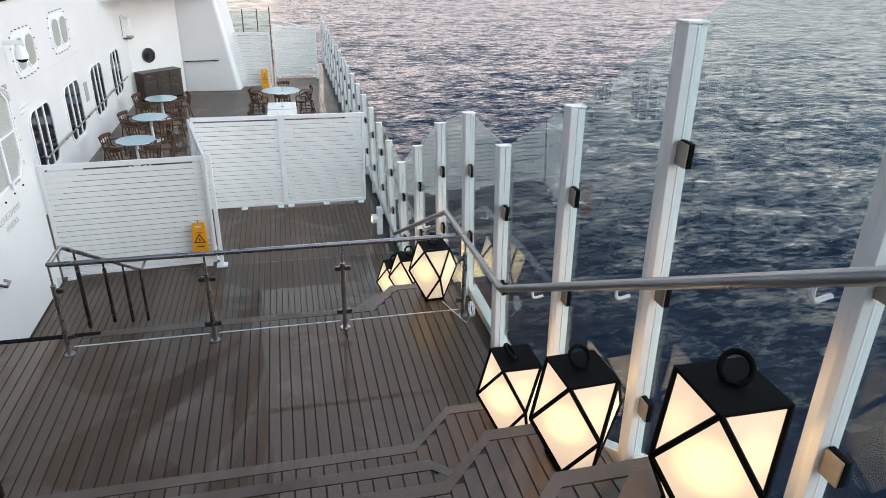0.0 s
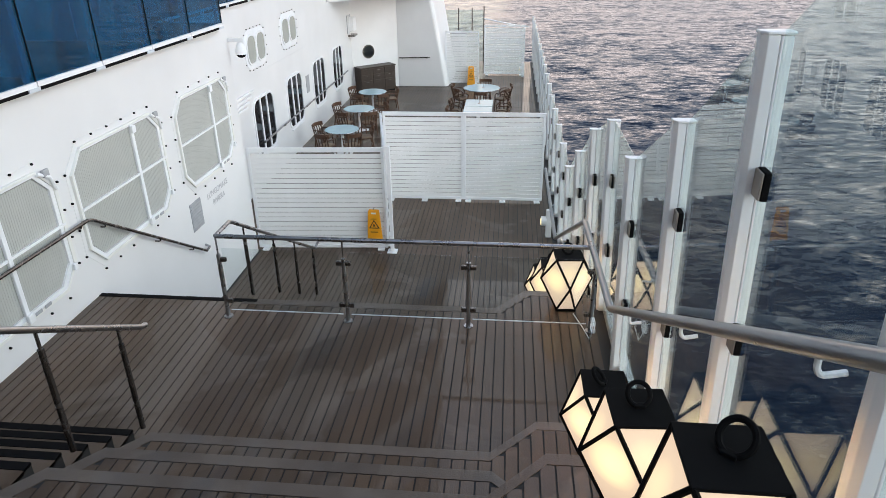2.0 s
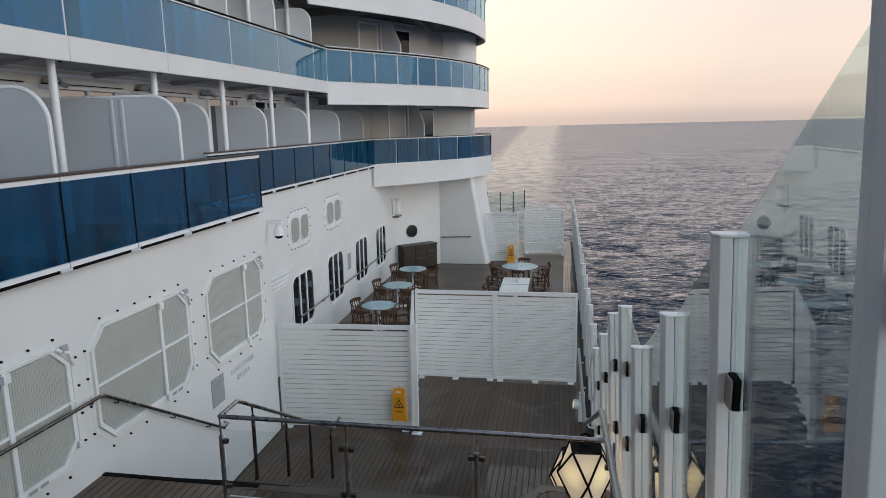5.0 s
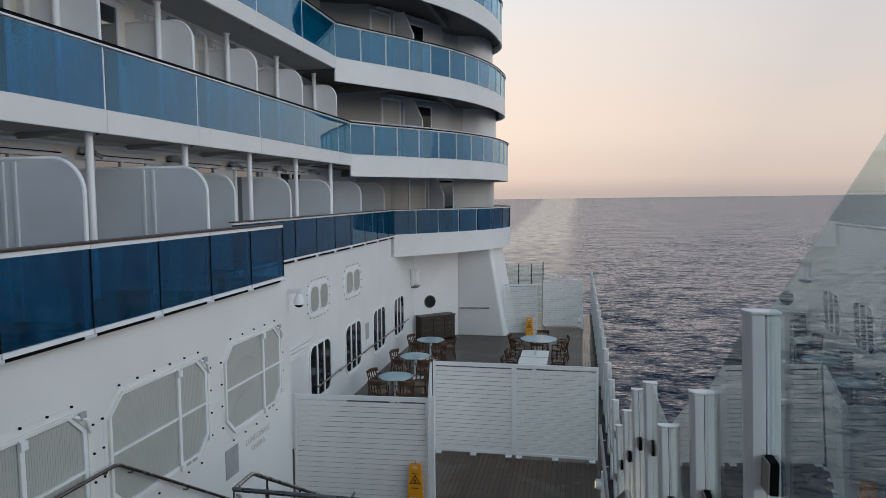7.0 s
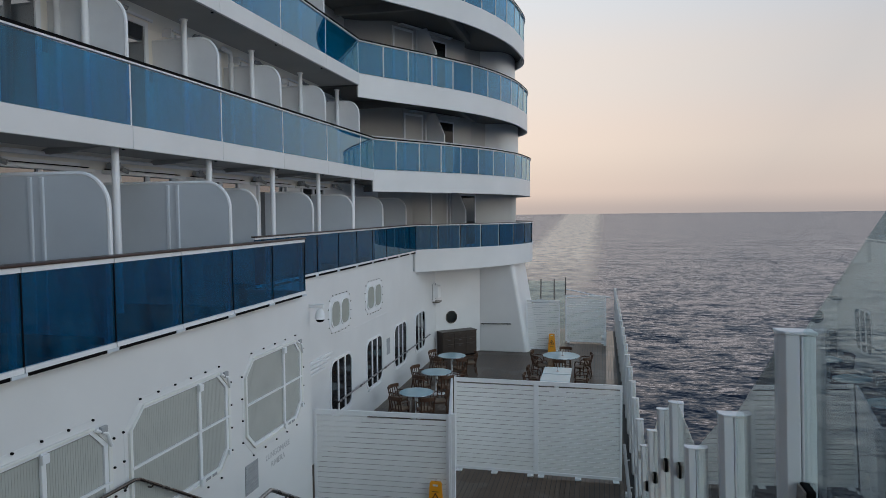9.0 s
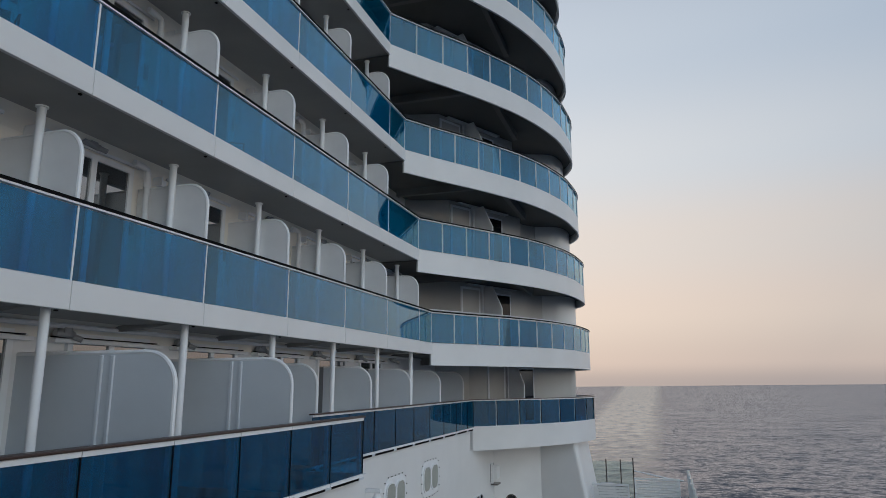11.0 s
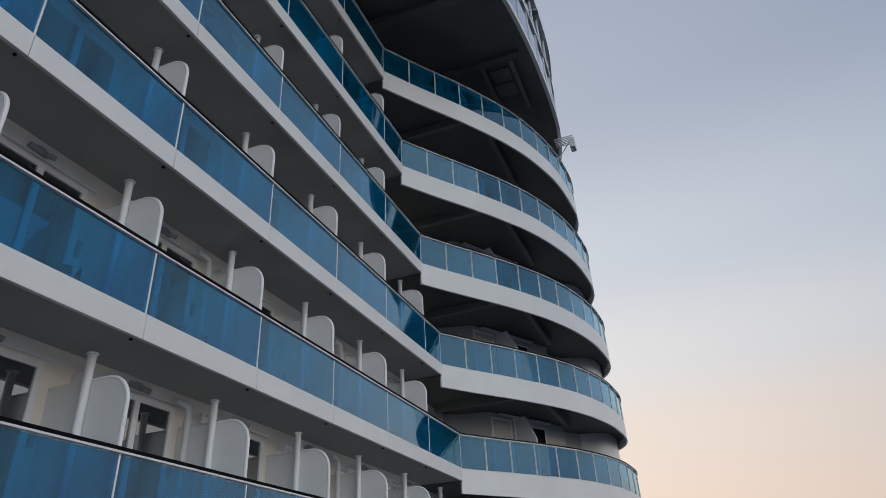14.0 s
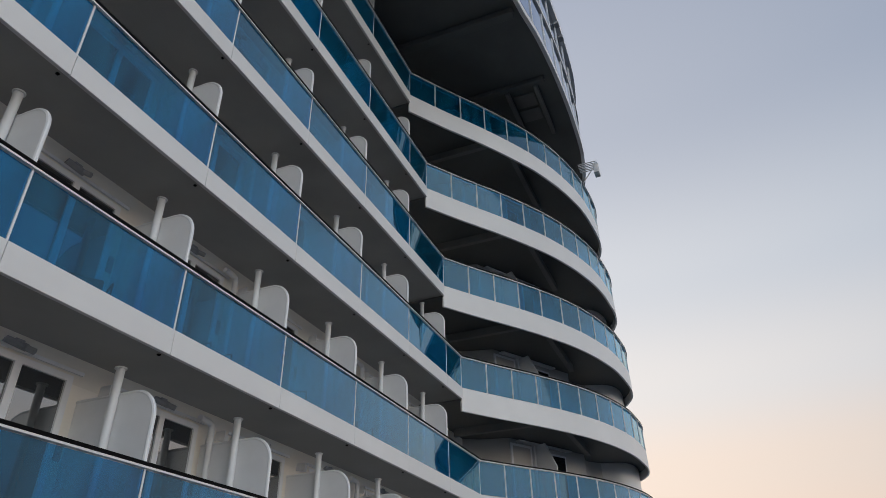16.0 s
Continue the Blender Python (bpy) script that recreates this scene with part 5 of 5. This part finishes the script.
def lantern(label, x, y, z, s, turn, ring=0):
    lt = thing("floor_lantern", label, "lantern", "floor lanterns", at=pose(x, y, z, 0, 0, turn) @ Matrix.Diagonal((s, s, s, 1)))
    top = [Vector((a * Q_TOP, b * Q_TOP, H_TOP)) for a, b in ((-1, -1), (1, -1), (1, 1), (-1, 1))]
    bot = [Vector((a * Q_BOT, b * Q_BOT, 0.03)) for a, b in ((-1, -1), (1, -1), (1, 1), (-1, 1))]
    mids = [Vector((a * Q_MID, b * Q_MID, H_MID)) for a, b in ((0, -1), (1, 0), (0, 1), (-1, 0))]
    for i in range(4):
        j = (i + 1) % 4
        part("shade_panel", Geo().add([top[i], top[j], mids[i]], [(0, 1, 2)]), LANTERN_CLOTH, lt, "white lit cloth panel").visible_shadow = False
        part("shade_panel", Geo().add([bot[j], bot[i], mids[i]], [(0, 1, 2)]), LANTERN_CLOTH, lt, "white lit cloth panel").visible_shadow = False
        part("shade_panel", Geo().add([top[i], mids[i], bot[i], mids[i - 1]], [(0, 1, 3), (1, 2, 3)]), LANTERN_CLOTH, lt, "white lit cloth panel").visible_shadow = False
        for a, b in ((top[i], mids[i]), (top[j], mids[i]), (bot[i], mids[i]), (bot[j], mids[i])):
            d = (b - a).normalized()
            part("frame_bar", Geo().tube([a * 1.004 + Vector((0, 0, 0.001)), b * 1.004], 0.0135, 6), BLACK, lt, smooth=True)
    part("base", Geo().box(-Q_BOT - 0.012, Q_BOT + 0.012, -Q_BOT - 0.012, Q_BOT + 0.012, 0.0, 0.032), BLACK, lt, bevel=0.004)
    part("cap", Geo().box(-Q_TOP - 0.010, Q_TOP + 0.010, -Q_TOP - 0.010, Q_TOP + 0.010, H_TOP - 0.004, H_TOP + 0.014), BLACK, lt, "black metal cap", bevel=0.004)
    loop = [(0.060 * math.cos(a), 0.045 * (1 + math.sin(a)), 0.054 + 0.048 * math.sin(a)) for a in (2 * math.pi * i / 28 for i in range(28))]
    part("handle", Geo().tube(loop, 0.0135, 8, True), BLACK, lt, "black ring handle", smooth=True, at=pose(0, 0, H_TOP + 0.01, 0, 0, ring))
    bulb = new("lantern_bulb", bpy.data.lights.new("lantern_bulb", "POINT"))
    bulb.data.energy, bulb.data.color, bulb.data.shadow_soft_size = 3.2, (1.0, 0.56, 0.25), 0.05
    bulb.parent = lt
    bulb.location = (0, 0, 0.42)
    part("handle_block", Geo().box(-0.03, 0.03, -0.018, 0.018, H_TOP + 0.012, H_TOP + 0.030), BLACK, lt, bevel=0.004, at=pose(0, 0, 0, 0, 0, ring))
    return lt


lantern("lit white geometric lantern with black frame on the landing", 1.33, 7.18, 0.0, 1.0, 4)
lantern("lit white geometric lantern with black frame on the lower steps", 1.25, 8.30, -0.66, 0.98, 0)
lantern("lit white geometric lantern with black frame on the lowest steps", 1.22, 9.40, -1.32, 0.98, 0)
lantern("lit white geometric lantern with black frame beside the landing", 1.36, 4.28, 0.33, 1.016, 0, 75)
lantern("lit white geometric lantern with black frame on a stair shelf", 1.355, 3.17, 0.992, 1.03, 3, 0)
lantern("lit white geometric lantern with black frame on the highest shelf", 1.36, 1.955, 1.788, 1.0, 0, -40)
cable = thing("power_cable", "white coiled lantern cable tied to a post", "cable")
part("coil", Geo().tube([(1.52 + 0.012 * math.sin(0.7 * i), 6.1 + 0.09 * math.cos(0.42 * i), 0.42 + 0.075 * math.sin(0.42 * i)) for i in range(48)], 0.006, 6), WHITE_METAL, cable, smooth=True)
part("lead", Geo().tube([(1.52, 6.1, 0.34), (1.53, 6.3, 0.12), (1.50, 6.7, 0.02), (1.42, 7.0, 0.012)], 0.006, 6), WHITE_METAL, cable, smooth=True)

# ---- wet floor signs ----


def floor_sign(label, x, y, z, h, w, turn=0, folded=False):
    s = thing("wet_floor_sign", label, "floor sign", "wet floor signs", at=pose(x, y, z, 0, 0, turn))
    lean = 0.02 if folded else 0.17 * h
    if folded:
        part("hook", Geo().tube([(0, 0.0, h - 0.02), (0, 0.03, h + 0.03), (0, 0.06, h + 0.02)], 0.006, 6), DARK_STEEL, s, "small steel hook")
    for k in (-1, 1):
        prof = [(-w / 2, 0), (-w * 0.40, 0.0), (-w * 0.36, 0.03), (w * 0.36, 0.03), (w * 0.40, 0.0), (w / 2, 0), (w * 0.36, h - 0.03), (w * 0.30, h), (-w * 0.30, h), (-w * 0.36, h - 0.03)]
        leaf = part("leaf", Geo().extrude(prof, "y", -0.008, 0.008), YELLOW, s, bevel=0.004, at=Matrix.Translation((0, k * lean, 0)) @ Matrix.Rotation(k * math.atan2(lean - 0.02, h), 4, "X"))
        if k < 0:
            tri = [(0.11 * w / 0.27 * math.cos(radians(a)), h * 0.52 + 0.11 * w / 0.27 * math.sin(radians(a))) for a in (90, 210, 330)]
            inn = [(0.72 * a, h * 0.52 + 0.72 * (b - h * 0.52)) for a, b in tri]
            part("warning_triangle", ring_plate(tri, inn, "y", -0.012, -0.009), BLACK_INK, leaf)
            part("warning_figure", Geo().box(-0.018, 0.012, -0.012, -0.009, h * 0.50, h * 0.56).box(-0.03, 0.035, -0.012, -0.009, h * 0.475, h * 0.49), BLACK_INK, leaf)
            part("text_bar", Geo().box(-w * 0.24, w * 0.24, -0.012, -0.009, h * 0.30, h * 0.325), BLACK_INK, leaf)
            part("text_bar", Geo().box(-w * 0.20, w * 0.20, -0.012, -0.009, h * 0.72, h * 0.735), BLACK_INK, leaf)
            part("grip_slot", Geo().box(-w * 0.16, w * 0.16, -0.012, -0.009, h * 0.88, h * 0.93), SLAT_WHITE, leaf)


floor_sign("yellow folded wet floor sign hung on a white louvred screen", -2.04, 12.27, -1.60, 0.69, 0.31, folded=True)
floor_sign("yellow folding wet floor sign at the aft end of the deck", -1.02, 28.75, LOW, 0.80, 0.32)

# ---- tables, chairs, cabinet ----


def round_table(label, x, y, r):
    t = thing("round_table", label, "table", "deck tables", at=pose(x, y, LOW))
    part("tabletop", Geo().disc((0, 0), r, 0.715, 0.74, 36), TABLE_TOP, t, "pale blue round top", bevel=0.006)
    part("rim", Geo().tube([(r * math.cos(2 * math.pi * i / 36), r * math.sin(2 * math.pi * i / 36), 0.722) for i in range(36)], 0.014, 6, True), STEEL, t, smooth=True)
    part("pedestal", Geo().tube([(0, 0, 0.03), (0, 0, 0.715)], 0.045, 14), WHITE_METAL, t, smooth=True)
    part("base", Geo().disc((0, 0), 0.28, 0.0, 0.03, 24), WHITE_METAL, t, bevel=0.006)


def square_table(label, x, y, w, d):
    t = thing("square_table", label, "table", "deck tables", at=pose(x, y, LOW))
    part("tabletop", Geo().box(-w / 2, w / 2, -d / 2, d / 2, 0.715, 0.74), TABLE_TOP, t, "pale blue square top", bevel=0.01)
    part("pedestal", Geo().tube([(0, 0, 0.03), (0, 0, 0.715)], 0.045, 14), WHITE_METAL, t, smooth=True)
    part("base", Geo().box(-0.28, 0.28, -0.28, 0.28, 0.0, 0.03), WHITE_METAL, t, bevel=0.006)


def chair_model():
    """Faces +y: the back stands at -y."""
    c = thing("deck_chair", "brown wooden armchair with curved back and woven seat", "chair", "deck chairs")
    part("seat_frame", Geo().prism(round_rect(-0.22, 0.22, -0.21, 0.22, 0.09), 0.405, 0.44), WOOD, c, bevel=0.006)
    part("seat", Geo().prism(round_rect(-0.19, 0.19, -0.18, 0.19, 0.08), 0.44, 0.462), SEAT, c, "beige woven seat", bevel=0.008)
    for x in (-0.18, 0.18):
        part("leg", Geo().tube([(x * 1.08, 0.19, 0), (x, 0.17, 0.41)], 0.02, 8), WOOD, c, smooth=True)
        part("leg", Geo().tube([(x * 1.12, -0.24, 0), (x, -0.18, 0.42), (x * 1.08, -0.22, 0.62), (x * 1.1, -0.27, 0.80)], 0.02, 8), WOOD, c, smooth=True)
        part("armrest", Geo().tube([(x * 1.1, -0.22, 0.64), (x * 1.35, -0.05, 0.655), (x * 1.35, 0.10, 0.65), (x * 1.1, 0.17, 0.58), (x * 1.02, 0.17, 0.42)], 0.017, 8), WOOD, c, smooth=True)
    rail_pts = [(0.235 * math.sin(radians(a)), -0.18 - 0.11 * math.cos(radians(a)), 0.80) for a in range(-80, 81, 16)]
    a, b = offset([(p[0], p[1]) for p in rail_pts], -0.014), offset([(p[0], p[1]) for p in rail_pts], 0.014)
    part("backrest", Geo().prism(a + b[::-1], 0.72, 0.83), WOOD, c, bevel=0.005)
    for x in (-0.10, 0.0, 0.10):
        part("back_slat", Geo().tube([(x, -0.19, 0.44), (x * 1.05, -0.265, 0.74)], 0.014, 8), WOOD, c, smooth=True)
    for y in (0.18, -0.2):
        part("stretcher", Geo().tube([(-0.19, y, 0.2), (0.19, y, 0.2)], 0.012, 8), WOOD, c, smooth=True)
    return c


chair = chair_model()
first_chair = [True]


def seat_at(x, y, turn):
    m = pose(x, y, LOW, 0, 0, turn)
    if first_chair[0]:
        chair.matrix_basis = m
        first_chair[0] = False
    else:
        copy_thing(chair, m)


for x, y in ((-4.27, 18.90), (-4.29, 21.43), (-4.33, 23.96)):
    round_table("round pale blue table with wooden chairs beside the ship wall", x, y, 0.50)
    for dx, dy, turn in ((-0.62, 0.25, -112), (0.62, 0.30, 110), (0.42, -0.60, 35), (-0.30, -0.68, -20)):
        seat_at(x + dx, y + dy, turn)
round_table("large round pale blue table with wooden chairs near the outer rail", -0.40, 24.78, 0.66)
for dx, dy, turn in ((-0.85, 0.1, -95), (0.85, 0.15, 95), (0.1, 0.9, 178), (-0.72, -0.45, -58), (0.75, -0.40, 60), (0.0, -0.92, 0)):
    seat_at(-0.40 + dx, 24.78 + dy, turn)
square_table("square pale blue table with wooden chairs on the planked deck", -0.39, 22.40, 0.92, 0.95)
square_table("square pale blue table behind the louvred screen", -0.39, 21.40, 0.92, 0.95)
for dx, dy, turn in ((-0.75, 0.1, -92), (0.75, 0.12, 90), (-0.76, -0.95, -88), (0.75, -0.95, 92)):
    seat_at(-0.39 + dx, 22.40 + dy, turn)
for k, (x, y) in enumerate(((-0.35, 24.75), (-0.38, 22.3))):
    c = thing("table_stand", "small clear menu stand on a table", "table stand", at=pose(x, y, LOW + 0.741))
    part("stem", Geo().tube([(0, 0, 0), (0, 0, 0.16)], 0.008, 8), STEEL, c, smooth=True)
    part("foot", Geo().disc((0, 0), 0.05, 0, 0.01, 16), STEEL, c)



def cabinet(label, m, w, d, h, units):
    """Front towards -y, standing at its base."""
    cab = thing("service_cabinet", label, "cabinet", "service cabinets", at=m)
    part("body", Geo().box(-w / 2, w / 2, -d / 2, d / 2, 0.06, h - 0.04), DARK_WOOD, cab, bevel=0.008)
    part("plinth", Geo().box(-w / 2 + 0.02, w / 2 - 0.02, -d / 2 + 0.03, d / 2, 0.0, 0.06), BLACK, cab)
    part("top", Geo().box(-w / 2 - 0.02, w / 2 + 0.02, -d / 2 - 0.03, d / 2, h - 0.04, h), DARK_WOOD, cab, bevel=0.006)
    u = w / units
    for i in range(units):
        x = -w / 2 + u * i
        for z0, z1, name in ((0.10, 0.5 * h, "door"), (0.5 * h + 0.02, 0.72 * h, "drawer"), (0.72 * h + 0.02, h - 0.07, "drawer")):
            f = part(name, Geo().box(x + 0.02, x + u - 0.02, -d / 2 - 0.017, -d / 2 - 0.001, z0, z1), DARK_WOOD, cab, bevel=0.005)
            part("handle", Geo().tube([(x + u / 2 - 0.07, -d / 2 - 0.03, z1 - 0.06), (x + u / 2 + 0.07, -d / 2 - 0.03, z1 - 0.06)], 0.008, 6), DARK_STEEL, f, smooth=True)


cabinet("dark brown wooden service cabinet in the white wall corner", pose(-4.87, 27.36, LOW, 0, 0, 41.5), 1.62, 0.50, 1.06, 3)

# ---- aft end: poles, curved rail, lamps ----
fence = thing("aft_fence", "dark steel posts with clear panes at the aft end", "fence")
for x in (-2.60, -1.94, -1.28, -0.71):
    part("post", Geo().box(x - 0.025, x + 0.025, 33.97, 34.03, LOW, 0.74 if x < -1 else 0.83), DARK_STEEL, fence)
for a, b in ((-2.57, -1.97), (-1.91, -1.31), (-1.25, -0.74)):
    pn = part("glass_pane", Geo().box(a, b, 33.99, 34.01, LOW + 0.1, 0.66), CLEAR, fence)
    pn.visible_shadow = False
part("curved_rail", Geo().tube([(-0.69, 34, 0.25), (-0.4, 34, 0.20), (0.2, 34, 0.08), (0.8, 34, -0.04), (1.5, 34, -0.12)], 0.03, 8), WHITE_METAL, fence, smooth=True)
drum = thing("equipment_cover", "dark grey covered deck equipment behind the screen", "equipment", at=pose(-1.8, 32.4, LOW))
part("cover", Geo().prism(round_rect(-0.35, 0.35, -0.4, 0.4, 0.2), 0.0, 1.72), GREY_VENT, drum, bevel=0.08)

for i, (x, y, lab) in enumerate(((1.42, 13.3, "white deck lamp with warm light beside the wind screen"), (1.10, 30.6, "white deck lamp with warm light at the aft end"))):
    lp = thing("deck_lamp", lab, "lamp", "deck lamps", at=pose(x, y, LOW))
    part("stand", Geo().box(0.04, 0.16, -0.06, 0.06, 0.0, 0.62), WHITE_METAL, lp, bevel=0.01)
    part("housing", Geo().tube([(0.05, 0, 0.36), (-0.06, 0, 0.36)], 0.10, 16), WHITE_METAL, lp, smooth=True)
    part("lens", Geo().tube([(-0.06, 0, 0.35), (-0.075, 0, 0.35)], 0.07, 16), LANTERN_CLOTH, lp, "warm glowing lens", smooth=True)

# camera platform on the tower
cc = thing("camera_platform", "small white grated bracket with a surveillance camera on the tower", "camera", at=pose(-1.83, 21.3, 19.75))
for k in range(6):
    part("grate_bar", Geo().box(-0.3, 0.42, -0.25 + 0.1 * k, -0.22 + 0.1 * k, 0.50, 0.53), WHITE_METAL, cc)
part("bracket", Geo().tube([(-0.3, 0, -0.3), (0.3, 0, 0.5)], 0.02, 8), WHITE_METAL, cc)
part("housing", Geo().box(0.25, 0.45, -0.18, 0.2, 0.05, 0.48), WHITE_METAL, cc, bevel=0.02)

# ---- balcony chairs behind the blue glass ----


def balcony_chair():
    c = thing("balcony_chair", "dark grey balcony armchair with mesh back", "chair", "balcony chairs")
    part("seat", Geo().box(-0.24, 0.24, -0.24, 0.22, 0.40, 0.43), DARK_STEEL, c, bevel=0.01)
    part("backrest", Geo().extrude([(-0.24, 0.43), (-0.21, 0.43), (-0.36, 0.92), (-0.39, 0.92)], "x", -0.23, 0.23), DARK_STEEL, c, bevel=0.005)
    for x in (-0.25, 0.25):
        part("frame", Geo().tube([(x, 0.24, 0), (x, 0.22, 0.62), (x, -0.24, 0.64), (x, -0.30, 0)], 0.014, 6), DARK_STEEL, c, smooth=True)
    return c


bchair = balcony_chair()
spots = []
for level in range(2, 6):
    z = FASCIA_Z + DECK_H * (level - 2) + 0.21
    for k, y in enumerate(JOINTS[4:10]):
        if y < 17 - (level - 2):
            if level > 2:
                spots.append((-6.55, y + 1.65, z, -60 - 30 * ((k * 2 + level) % 3)))
for i, (x, y, z, turn) in enumerate(spots):
    if i == 0:
        bchair.matrix_basis = pose(x, y, z, 0, 0, turn)
    else:
        copy_thing(bchair, pose(x, y, z, 0, 0, turn))

# ---- deck planks ----
x, k = HULL_X + 0.004, 0
while x < 1.60:
    front = float(np.interp(x + 0.048, [-4.5, -2.62, -2.60, 0.56, 0.92, 1.62], [6.995, 6.995, 6.955, 6.955, 7.415, 7.415]))
    part("plank", Geo().box(x, x + 0.0925, STEP_Y - 0.3, front - 0.006, -0.02, 0.0), DECK, floor_mid)
    x += 0.1045
x = -5.70
while x < 1.60:
    part("plank", Geo().box(x, min(x + 0.0925, 1.62), 9.6 if x > -4.5 else 12.2, 24.0, LOW - 0.02, LOW), DECK, floor_low)
    part("plank", Geo().box(x, min(x + 0.0925, 1.62), 24.006, 34.38, LOW - 0.02, LOW), DECK, floor_low)
    x += 0.1045
